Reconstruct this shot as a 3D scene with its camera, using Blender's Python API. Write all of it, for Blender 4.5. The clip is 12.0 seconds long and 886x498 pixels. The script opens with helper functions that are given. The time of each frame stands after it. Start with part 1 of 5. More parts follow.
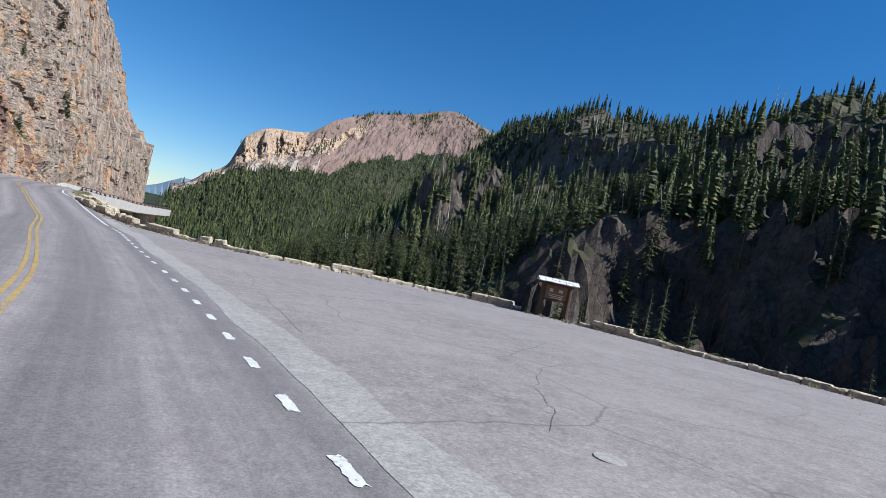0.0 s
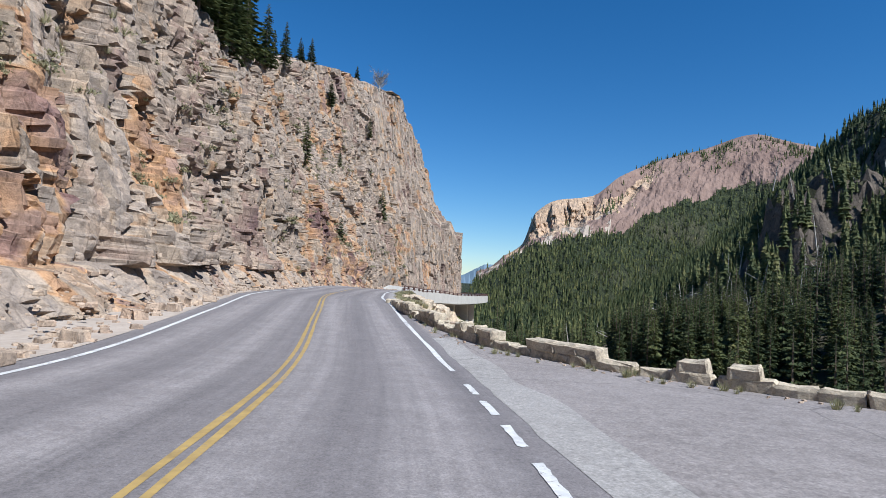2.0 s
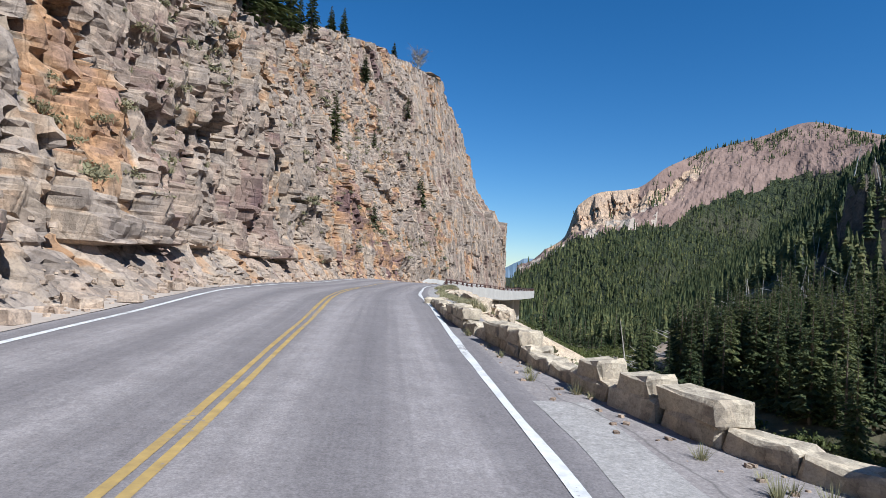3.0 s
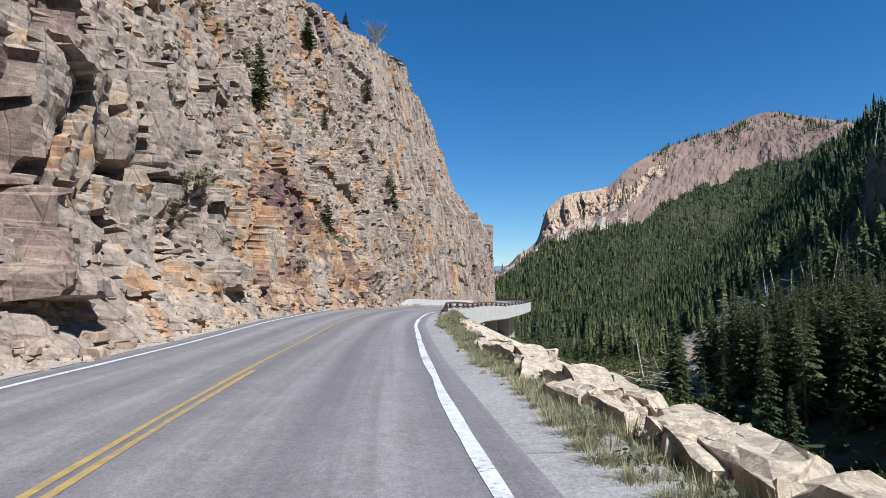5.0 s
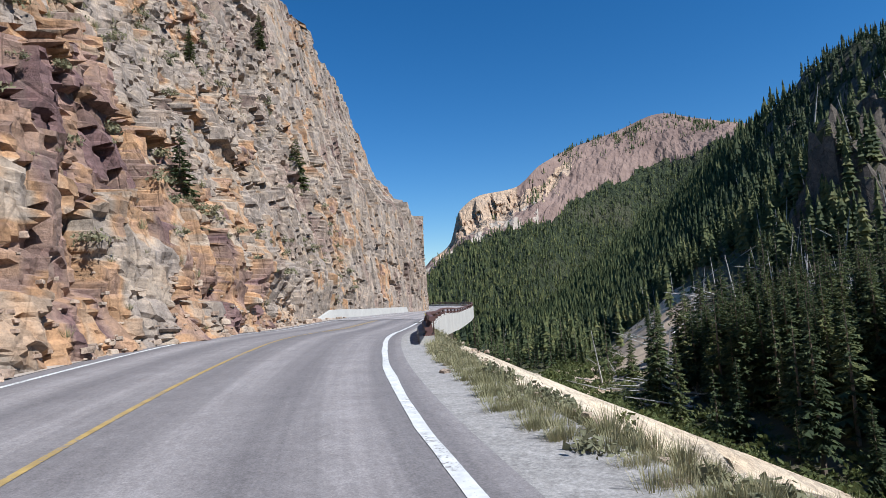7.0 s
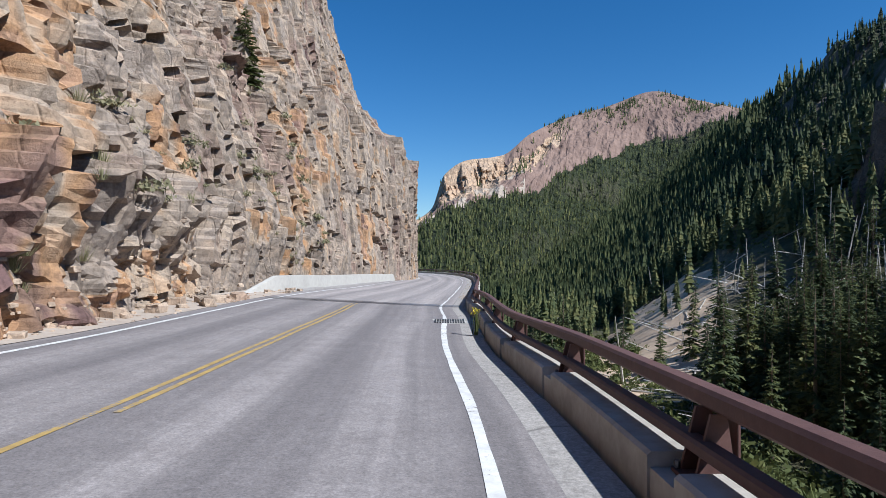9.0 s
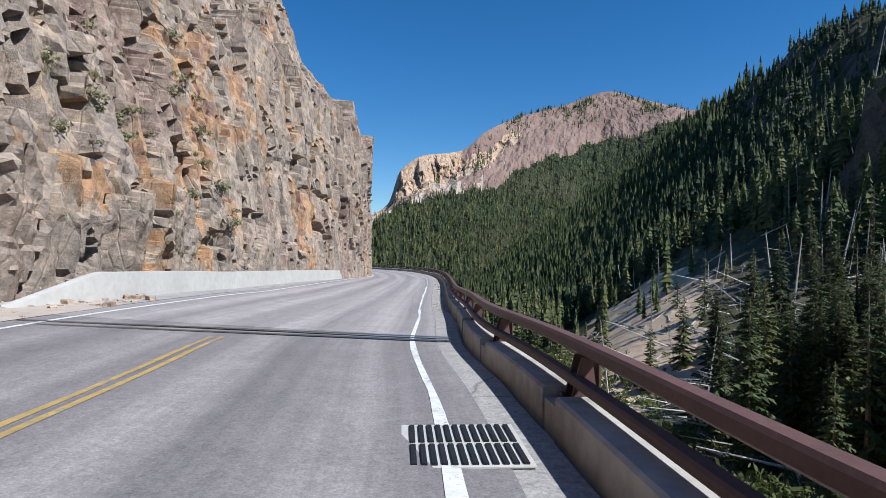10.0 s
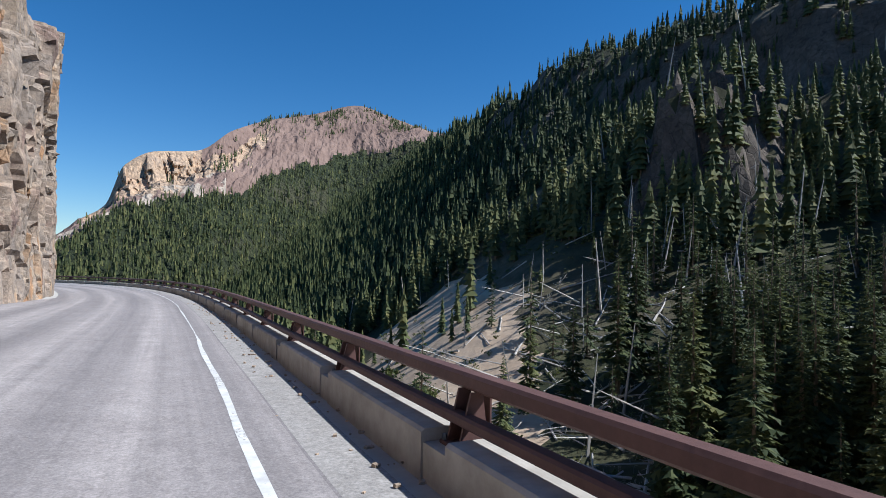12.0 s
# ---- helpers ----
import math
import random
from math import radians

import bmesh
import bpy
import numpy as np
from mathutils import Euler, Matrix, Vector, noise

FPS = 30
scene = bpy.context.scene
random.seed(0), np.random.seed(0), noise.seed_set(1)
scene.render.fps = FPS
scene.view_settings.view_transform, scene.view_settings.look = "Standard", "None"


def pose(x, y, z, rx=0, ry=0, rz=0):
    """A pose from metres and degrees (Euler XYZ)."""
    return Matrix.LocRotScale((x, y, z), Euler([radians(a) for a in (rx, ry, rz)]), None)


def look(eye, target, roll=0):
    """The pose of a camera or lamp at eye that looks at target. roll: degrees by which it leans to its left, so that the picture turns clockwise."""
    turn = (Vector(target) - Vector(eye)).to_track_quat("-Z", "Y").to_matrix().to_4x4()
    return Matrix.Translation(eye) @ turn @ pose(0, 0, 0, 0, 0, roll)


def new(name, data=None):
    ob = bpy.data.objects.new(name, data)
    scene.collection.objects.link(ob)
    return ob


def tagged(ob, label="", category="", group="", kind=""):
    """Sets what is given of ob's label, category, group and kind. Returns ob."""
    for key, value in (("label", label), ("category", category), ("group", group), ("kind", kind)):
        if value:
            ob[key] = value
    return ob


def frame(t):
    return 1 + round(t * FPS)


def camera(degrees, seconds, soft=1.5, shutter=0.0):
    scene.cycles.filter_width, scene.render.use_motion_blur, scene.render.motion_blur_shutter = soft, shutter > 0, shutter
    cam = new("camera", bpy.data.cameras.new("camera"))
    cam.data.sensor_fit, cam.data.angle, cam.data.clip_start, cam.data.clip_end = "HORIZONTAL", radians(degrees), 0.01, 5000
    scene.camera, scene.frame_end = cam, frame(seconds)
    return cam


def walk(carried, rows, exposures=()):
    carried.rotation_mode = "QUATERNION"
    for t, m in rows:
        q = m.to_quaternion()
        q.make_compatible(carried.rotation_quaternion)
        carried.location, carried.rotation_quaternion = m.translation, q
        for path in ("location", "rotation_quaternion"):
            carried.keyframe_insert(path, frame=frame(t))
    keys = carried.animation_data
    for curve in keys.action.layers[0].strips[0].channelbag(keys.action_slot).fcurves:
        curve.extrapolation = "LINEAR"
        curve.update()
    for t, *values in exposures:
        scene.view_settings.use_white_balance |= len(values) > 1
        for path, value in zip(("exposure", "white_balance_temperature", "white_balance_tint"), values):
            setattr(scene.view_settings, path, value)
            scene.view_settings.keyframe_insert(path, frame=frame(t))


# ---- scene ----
cam = camera(74.9, 12.0, soft=0.6)
PATH = [
    (0, (0.000, -0.000, 1.485), (5.175, 8.556, 1.616), 12.32),
    (0.5, (0.011, 6.118, 1.365), (5.700, 14.339, 1.579), 2.26),
    (0.9, (0.072, 10.763, 1.227), (6.032, 18.786, 1.566), 0.70),
    (1, (0.083, 11.925, 1.202), (5.350, 20.418, 1.576), -2.15),
    (1.5, (0.087, 17.742, 1.141), (1.605, 27.607, 1.763), 1.79),
    (2, (0.108, 23.299, 1.032), (0.457, 33.277, 1.601), 3.18),
    (2.5, (-0.180, 28.379, 0.976), (-0.167, 38.369, 1.428), 4.24),
    (3, (-0.435, 33.035, 0.859), (-0.756, 43.020, 1.286), 3.40),
    (3.2, (-0.552, 34.888, 0.817), (-1.016, 44.868, 1.240), 3.49),
    (4.8, (-2.365, 52.034, 1.333), (-2.301, 62.016, 1.927), -0.25),
    (5, (-2.596, 54.226, 1.334), (-2.396, 64.203, 1.989), -0.78),
    (5.5, (-3.188, 59.633, 1.294), (-2.683, 69.594, 2.014), -0.39),
    (6, (-3.630, 64.577, 1.154), (-2.641, 74.498, 1.929), -1.16),
    (6.5, (-3.919, 69.303, 1.120), (-2.456, 79.166, 1.882), -2.73),
    (7, (-4.095, 73.867, 1.076), (-2.367, 83.692, 1.771), -3.72),
    (7.2, (-4.102, 75.712, 1.063), (-2.379, 85.538, 1.759), -3.07),
    (8.8, (-3.505, 91.488, 1.119), (-1.552, 101.295, 1.245), -0.08),
    (9, (-3.148, 93.808, 1.070), (-1.069, 103.589, 1.160), 0.32),
    (9.5, (-2.135, 99.868, 0.874), (0.283, 109.571, 0.946), 0.33),
    (10, (-0.915, 105.981, 0.649), (1.903, 115.576, 0.691), 0.81),
    (10.5, (0.200, 112.285, 0.555), (3.416, 121.754, 0.599), 0.54),
    (11, (1.570, 118.814, 0.382), (7.029, 127.187, 0.690), 1.37),
    (11.5, (3.134, 125.134, 0.146), (9.660, 132.705, 0.460), 0.44),
    (12, (4.759, 131.072, -0.102), (11.347, 138.588, 0.232), 1.22),
]
walk(cam, [(t, look(eye, target, roll)) for t, eye, target, roll in PATH], [(0, 0.52, 5700, 8), (12, 0.52, 5700, 8)])

# ---- daylight ----
SUN_AZ, SUN_EL = 136.0, 46.0  # degrees clockwise from +y, degrees up
world = bpy.data.worlds.new("sky")
scene.world = world
world.use_nodes = True
wn = world.node_tree.nodes
sky = wn.new("ShaderNodeTexSky")
sky.sky_type = "NISHITA"
sky.sun_disc = False
sky.sun_elevation, sky.sun_rotation = radians(SUN_EL), radians(SUN_AZ)
sky.altitude, sky.air_density, sky.dust_density, sky.ozone_density = 1500, 1.15, 0.0, 4.0
wn["Background"].inputs[1].default_value = 0.075
deep = wn.new("ShaderNodeHueSaturation")
deep.inputs["Saturation"].default_value = 1.28
world.node_tree.links.new(sky.outputs[0], deep.inputs["Color"])
world.node_tree.links.new(deep.outputs[0], wn["Background"].inputs[0])
sun = new("sun", bpy.data.lights.new("sun", "SUN"))
sun.data.energy, sun.data.angle, sun.data.color = 5.5, radians(0.53), (1.0, 0.955, 0.88)
a, e = radians(SUN_AZ), radians(SUN_EL)
sun.matrix_world = look((math.sin(a) * math.cos(e) * 300, math.cos(a) * math.cos(e) * 300, math.sin(e) * 300), (0, 0, 0))


# ---- materials ----
def material(name, rough=0.9, metal=0.0):
    m = bpy.data.materials.new(name)
    m.use_nodes = True
    b = m.node_tree.nodes["Principled BSDF"]
    b.inputs["Roughness"].default_value, b.inputs["Metallic"].default_value = rough, metal
    b.inputs["Specular IOR Level"].default_value = 0.25
    return m, m.node_tree.nodes, m.node_tree.links, b


def coords(n, l, scale=(1, 1, 1), kind="Object"):
    tc, mp = n.new("ShaderNodeTexCoord"), n.new("ShaderNodeMapping")
    mp.inputs["Scale"].default_value = scale
    l.new(tc.outputs[kind], mp.inputs[0])
    return mp.outputs[0]


def noise_tex(n, l, vec, scale, detail=6.0, rough=0.6, dist=0.0):
    t = n.new("ShaderNodeTexNoise")
    t.inputs["Scale"].default_value, t.inputs["Detail"].default_value = scale, detail
    t.inputs["Roughness"].default_value, t.inputs["Distortion"].default_value = rough, dist
    if vec is not None:
        l.new(vec, t.inputs["Vector"])
    return t.outputs["Fac"]


def ramp(n, l, fac, stops):
    r = n.new("ShaderNodeValToRGB")
    el = r.color_ramp.elements
    while len(el) < len(stops):
        el.new(0.5)
    for e_, (p, c) in zip(el, stops):
        e_.position, e_.color = p, (*c, 1) if len(c) == 3 else c
    l.new(fac, r.inputs[0])
    return r.outputs[0]


def mix(n, l, fac, a_, b_, blend="MIX"):
    m = n.new("ShaderNodeMix")
    m.data_type, m.blend_type = "RGBA", blend
    for sock, v in ((m.inputs[0], fac), (m.inputs[6], a_), (m.inputs[7], b_)):
        if hasattr(v, "links"):
            l.new(v, sock)
        elif isinstance(v, tuple):
            sock.default_value = (*v, 1)
        else:
            sock.default_value = v
    return m.outputs[2]


def bump(n, l, b, height, strength=0.5, distance=0.05):
    bp = n.new("ShaderNodeBump")
    bp.inputs["Strength"].default_value, bp.inputs["Distance"].default_value = strength, distance
    l.new(height, bp.inputs["Height"])
    l.new(bp.outputs[0], b.inputs["Normal"])


def maths(n, l, op, a_, b_=0.5):
    m = n.new("ShaderNodeMath")
    m.operation = op
    for sock, v in ((m.inputs[0], a_), (m.inputs[1], b_)):
        if hasattr(v, "links"):
            l.new(v, sock)
        else:
            sock.default_value = v
    return m.outputs[0]


def asphalt_mat(name, dark, light, wheel=0.0):
    m, n, l, b = material(name, 0.85)
    v = coords(n, l)
    big = noise_tex(n, l, v, 0.25, 5, 0.6)
    fine = noise_tex(n, l, v, 30, 4, 0.7)
    mid = noise_tex(n, l, v, 2.2, 6, 0.65)
    c = ramp(n, l, mid, [(0.25, dark), (0.8, light)])
    speck = noise_tex(n, l, v, 11, 3, 0.8)
    c = mix(n, l, 0.7, c, ramp(n, l, speck, [(0.35, (0.6, 0.6, 0.6)), (0.65, (1.2, 1.2, 1.2))]), "MULTIPLY")
    c = mix(n, l, ramp(n, l, big, [(0.35, (0, 0, 0)), (0.7, (0.5, 0.5, 0.5))]), c, light)
    c = mix(n, l, 0.55, c, ramp(n, l, fine, [(0.3, (0.35, 0.35, 0.35)), (0.7, (1.25, 1.25, 1.25))]), "MULTIPLY")
    web = n.new("ShaderNodeTexVoronoi")
    web.feature = "DISTANCE_TO_EDGE"
    web.inputs["Scale"].default_value = 0.22
    wv = n.new("ShaderNodeMix")
    wv.data_type = "VECTOR"
    wv.inputs[0].default_value = 0.35
    nt = n.new("ShaderNodeTexNoise")
    nt.inputs["Scale"].default_value, nt.inputs["Detail"].default_value = 0.9, 6
    l.new(v, nt.inputs["Vector"])
    l.new(v, wv.inputs[4])
    l.new(nt.outputs["Color"], wv.inputs[5])
    l.new(wv.outputs[1], web.inputs["Vector"])
    c = mix(n, l, ramp(n, l, web.outputs["Distance"], [(0.0, (0.75, 0.75, 0.75)), (0.004, (0, 0, 0))]), c, (0.1, 0.09, 0.085))
    l.new(c, b.inputs["Base Color"])
    bump(n, l, b, fine, 0.5, 0.01)
    return m


def rock_mat(name, stops, strata=0.5, scale=1.0, tone=False, cracked=0.7):
    """Weathered rock: broad colour patches, thin strata, dark vertical stains and fine grain."""
    m, n, l, b = material(name, 0.93)
    v = coords(n, l)
    broad = noise_tex(n, l, v, 0.07 * scale, 5, 0.6, 0.4)
    if tone:
        at = n.new("ShaderNodeAttribute")
        at.attribute_name = "tone"
        broad = maths(n, l, "ADD", maths(n, l, "MULTIPLY", broad, 0.58), maths(n, l, "MULTIPLY", at.outputs["Fac"], 0.42))
    c = ramp(n, l, broad, stops)
    lay = noise_tex(n, l, coords(n, l, (0.12, 0.12, 1.1)), 1.3 * scale, 6, 0.65, 0.3)
    c = mix(n, l, strata * 0.5, c, ramp(n, l, lay, [(0.3, (0.62, 0.58, 0.55)), (0.5, (1, 1, 1)), (0.72, (1.2, 1.16, 1.1))]), "MULTIPLY")
    for size, amount in ((1.1, 0.55), (3.2, 0.6)):
        facet = n.new("ShaderNodeTexVoronoi")
        facet.distance = "CHEBYCHEV"
        facet.inputs["Scale"].default_value = size * scale
        turned = n.new("ShaderNodeMapping")
        turned.inputs["Rotation"].default_value = (0.22 * size, 0.17, 0.5 + 0.3 * size)
        l.new(coords(n, l, (1, 1, 0.8)), turned.inputs[0])
        l.new(turned.outputs[0], facet.inputs["Vector"])
        sep = n.new("ShaderNodeSeparateColor")
        l.new(facet.outputs["Color"], sep.inputs[0])
        c = mix(n, l, amount, c, ramp(n, l, sep.outputs[0], [(0.0, (0.55, 0.53, 0.52)), (0.25, (0.85, 0.84, 0.83)), (0.6, (1.05, 1.04, 1.02)), (1.0, (1.25, 1.2, 1.14))]), "MULTIPLY")
    thin = noise_tex(n, l, coords(n, l, (0.3, 0.3, 4.5)), 1.6 * scale, 7, 0.7, 0.6)
    c = mix(n, l, 0.35 * strata, c, ramp(n, l, thin, [(0.34, (0.6, 0.56, 0.54)), (0.46, (1, 1, 1)), (0.7, (1.15, 1.12, 1.08))]), "MULTIPLY")
    stain = noise_tex(n, l, coords(n, l, (0.55, 0.55, 0.09)), 1.4 * scale, 5, 0.6, 0.5)
    c = mix(n, l, ramp(n, l, stain, [(0.56, (0, 0, 0)), (0.72, (0.55, 0.55, 0.55))]), c, (0.16, 0.125, 0.1))
    fine = noise_tex(n, l, v, 3.5 * scale, 8, 0.7)
    c = mix(n, l, 0.7, c, ramp(n, l, fine, [(0.28, (0.55, 0.53, 0.52)), (0.5, (1, 1, 1)), (0.75, (1.25, 1.22, 1.18))]), "MULTIPLY")
    grit = noise_tex(n, l, v, 14 * scale, 6, 0.75)
    c = mix(n, l, 0.6, c, ramp(n, l, grit, [(0.3, (0.6, 0.58, 0.57)), (0.5, (1, 1, 1)), (0.72, (1.22, 1.2, 1.18))]), "MULTIPLY")
    l.new(c, b.inputs["Base Color"])
    warp = n.new("ShaderNodeMix")
    warp.data_type = "VECTOR"
    warp.inputs[0].default_value = 0.12
    l.new(coords(n, l, (1, 1, 0.45)), warp.inputs[4])
    nz = n.new("ShaderNodeTexNoise")
    nz.inputs["Scale"].default_value = 0.9 * scale
    l.new(v, nz.inputs["Vector"])
    l.new(nz.outputs["Color"], warp.inputs[5])
    vo = n.new("ShaderNodeTexVoronoi")
    vo.distance = "CHEBYCHEV"
    vo.inputs["Scale"].default_value = 1.5 * scale
    l.new(warp.outputs[1], vo.inputs["Vector"])
    h = mix(n, l, 0.5, noise_tex(n, l, v, 1.8 * scale, 10, 0.7), vo.outputs["Color"])
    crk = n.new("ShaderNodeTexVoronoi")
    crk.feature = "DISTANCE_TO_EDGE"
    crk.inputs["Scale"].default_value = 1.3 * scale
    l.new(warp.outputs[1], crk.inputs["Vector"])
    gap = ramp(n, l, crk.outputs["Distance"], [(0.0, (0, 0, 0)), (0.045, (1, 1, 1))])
    h = mix(n, l, 0.3 * strata, h, thin)
    h = mix(n, l, 0.6 * cracked, h, mix(n, l, 1.0, h, gap, "MULTIPLY"))
    # crack lines are also darkened in the colour, as shade inside them
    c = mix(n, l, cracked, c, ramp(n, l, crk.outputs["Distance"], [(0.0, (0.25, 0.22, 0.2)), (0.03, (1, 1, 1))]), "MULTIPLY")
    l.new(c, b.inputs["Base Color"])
    bump(n, l, b, h, 0.8, 0.25 / scale)
    return m


def plain_mat(name, c1, c2, rough=0.8, scale=6.0, metal=0.0, depth=0.01):
    m, n, l, b = material(name, rough, metal)
    v = coords(n, l)
    f = noise_tex(n, l, v, scale, 7, 0.65)
    g = noise_tex(n, l, v, scale * 0.12, 4, 0.6)
    c = mix(n, l, 0.5, ramp(n, l, f, [(0.3, c1), (0.72, c2)]), ramp(n, l, g, [(0.3, c1), (0.72, c2)]))
    l.new(c, b.inputs["Base Color"])
    bump(n, l, b, f, 0.4, depth)
    return m


def leaf_mat(name, stops):
    m, n, l, b = material(name, 0.75)
    g = n.new("ShaderNodeNewGeometry")
    oi = n.new("ShaderNodeObjectInfo")
    f = noise_tex(n, l, coords(n, l), 0.12, 5, 0.75)
    r = maths(n, l, "ADD", maths(n, l, "MULTIPLY", g.outputs["Random Per Island"], 0.35), maths(n, l, "MULTIPLY", oi.outputs["Random"], 0.3))
    r = maths(n, l, "ADD", r, maths(n, l, "MULTIPLY", ramp(n, l, f, [(0.3, (0, 0, 0)), (0.7, (1, 1, 1))]), 0.35))
    l.new(ramp(n, l, r, stops), b.inputs["Base Color"])
    thin = n.new("ShaderNodeBsdfTranslucent")
    l.new(b.inputs["Base Color"].links[0].from_socket, thin.inputs["Color"])
    both = n.new("ShaderNodeMixShader")
    both.inputs[0].default_value = 0.3
    l.new(b.outputs[0], both.inputs[1])
    l.new(thin.outputs[0], both.inputs[2])
    l.new(both.outputs[0], n["Material Output"].inputs[0])
    return m


def road_mat(name, pale=1.0):
    """Asphalt with two darker wheel tracks in each lane, polished and streaked along the road."""
    m, n, l, b = material(name, 0.8)
    tc = n.new("ShaderNodeTexCoord")
    sx = n.new("ShaderNodeSeparateXYZ")
    l.new(tc.outputs["UV"], sx.inputs[0])
    v = coords(n, l)
    mp = n.new("ShaderNodeMapping")
    mp.inputs["Scale"].default_value = (2.2, 0.05, 1)
    l.new(tc.outputs["UV"], mp.inputs[0])
    streak = noise_tex(n, l, mp.outputs[0], 1.0, 5, 0.6)
    wob = maths(n, l, "ADD", sx.outputs[0], maths(n, l, "MULTIPLY", noise_tex(n, l, mp.outputs[0], 0.4, 2), 0.5))
    wave = maths(n, l, "SINE", maths(n, l, "MULTIPLY", maths(n, l, "ADD", wob, 0.2), 3.75), 0)
    track = maths(n, l, "MULTIPLY", maths(n, l, "ADD", wave, 1.0), 0.5)
    base = ramp(n, l, noise_tex(n, l, v, 1.6, 7, 0.7), [(0.25, (0.205, 0.182, 0.178)), (0.8, (0.32, 0.29, 0.283))])
    c = mix(n, l, maths(n, l, "MULTIPLY", track, 0.55), base, (0.115, 0.104, 0.107))
    c = mix(n, l, ramp(n, l, streak, [(0.42, (0, 0, 0)), (0.75, (0.55, 0.55, 0.55))]), c, (0.105, 0.096, 0.098))
    thin = n.new("ShaderNodeMapping")
    thin.inputs["Scale"].default_value = (7.5, 0.09, 1)
    l.new(tc.outputs["UV"], thin.inputs[0])
    c = mix(n, l, 0.4, c, ramp(n, l, noise_tex(n, l, thin.outputs[0], 1.0, 6, 0.7), [(0.3, (0.72, 0.72, 0.72)), (0.7, (1.2, 1.2, 1.2))]), "MULTIPLY")
    fine = noise_tex(n, l, v, 45, 3, 0.7)
    c = mix(n, l, 0.6, c, ramp(n, l, fine, [(0.3, (0.5, 0.5, 0.5)), (0.7, (1.35, 1.35, 1.35))]), "MULTIPLY")
    c = mix(n, l, 0.6, c, ramp(n, l, noise_tex(n, l, v, 13, 4, 0.8), [(0.3, (0.68, 0.68, 0.68)), (0.7, (1.3, 1.3, 1.3))]), "MULTIPLY")
    if pale > 1:
        c = mix(n, l, 1.0, c, (pale, pale, pale * 0.985), "MULTIPLY")
    l.new(c, b.inputs["Base Color"])
    bump(n, l, b, fine, 0.4, 0.008)
    return m


ASPHALT = road_mat("asphalt")
LOT = asphalt_mat("worn_asphalt", (0.195, 0.171, 0.163), (0.325, 0.29, 0.277))
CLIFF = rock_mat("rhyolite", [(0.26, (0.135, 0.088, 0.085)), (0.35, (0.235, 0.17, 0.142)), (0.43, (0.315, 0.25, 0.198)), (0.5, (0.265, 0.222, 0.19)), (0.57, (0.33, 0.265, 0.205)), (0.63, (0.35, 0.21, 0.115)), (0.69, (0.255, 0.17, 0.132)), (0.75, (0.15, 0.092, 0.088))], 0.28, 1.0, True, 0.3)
FARROCK = rock_mat("pale_cliff", [(0.3, (0.34, 0.26, 0.2)), (0.5, (0.4, 0.29, 0.2)), (0.7, (0.33, 0.22, 0.16))], 0.4, 0.15, False, 0.2)
# crags across the creek: their shade is put into both dark rock colours
SHADEROCK = rock_mat("shade_dark_crag", [(0.3, (0.045, 0.036, 0.031)), (0.55, (0.08, 0.064, 0.054)), (0.75, (0.04, 0.031, 0.027))], 0.5, 0.6)
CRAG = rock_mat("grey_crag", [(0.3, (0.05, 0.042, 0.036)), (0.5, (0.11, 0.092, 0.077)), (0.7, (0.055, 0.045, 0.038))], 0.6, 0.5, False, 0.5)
STONE = rock_mat("wall_stone", [(0.3, (0.36, 0.3, 0.22)), (0.5, (0.47, 0.41, 0.32)), (0.72, (0.33, 0.27, 0.2))], 0.35, 2.5, False, 0.0)


def paint_mat(name, c1, c2, worn):
    """Road paint, chipped and rubbed through to the grey asphalt below."""
    m, n, l, b = material(name, 0.7)
    v = coords(n, l)
    c = ramp(n, l, noise_tex(n, l, v, 5, 6, 0.65), [(0.3, c1), (0.72, c2)])
    hole = maths(n, l, "ADD", maths(n, l, "MULTIPLY", noise_tex(n, l, v, 16, 8, 0.75), 0.6), maths(n, l, "MULTIPLY", noise_tex(n, l, v, 0.8, 3, 0.6), 0.4))
    c = mix(n, l, ramp(n, l, hole, [(worn, (0, 0, 0)), (worn + 0.05, (1, 1, 1))]), c, (0.2, 0.182, 0.178))
    l.new(c, b.inputs["Base Color"])
    bump(n, l, b, hole, 0.3, 0.004)
    return m


WHITE = paint_mat("road_paint_white", (0.42, 0.41, 0.4), (0.66, 0.65, 0.63), 0.55)
YELLOW = paint_mat("road_paint_yellow", (0.25, 0.175, 0.075), (0.43, 0.295, 0.1), 0.54)
CONCRETE = plain_mat("concrete", (0.33, 0.31, 0.285), (0.48, 0.46, 0.425), 0.9, 5)
KERBSTONE = plain_mat("weathered_kerb", (0.2, 0.18, 0.155), (0.5, 0.47, 0.43), 0.95, 3.5, 0, 0.02)
RUST = plain_mat("weathered_steel", (0.075, 0.04, 0.036), (0.13, 0.07, 0.06), 0.6, 14)
BARK = plain_mat("bark", (0.1, 0.075, 0.055), (0.2, 0.16, 0.12), 0.95, 10)
DEADWOOD = plain_mat("bleached_wood", (0.3, 0.27, 0.24), (0.5, 0.47, 0.43), 0.9, 10)
TWIG = plain_mat("grey_twigs", (0.2, 0.165, 0.14), (0.32, 0.28, 0.24), 0.95, 10)
GRAVEL = plain_mat("gravel", (0.28, 0.23, 0.19), (0.46, 0.39, 0.33), 0.95, 5, 0, 0.04)
NEEDLES = leaf_mat("conifer_needles", [(0.1, (0.018, 0.03, 0.015)), (0.4, (0.05, 0.068, 0.027)), (0.65, (0.11, 0.122, 0.045)), (0.92, (0.22, 0.2, 0.074))])
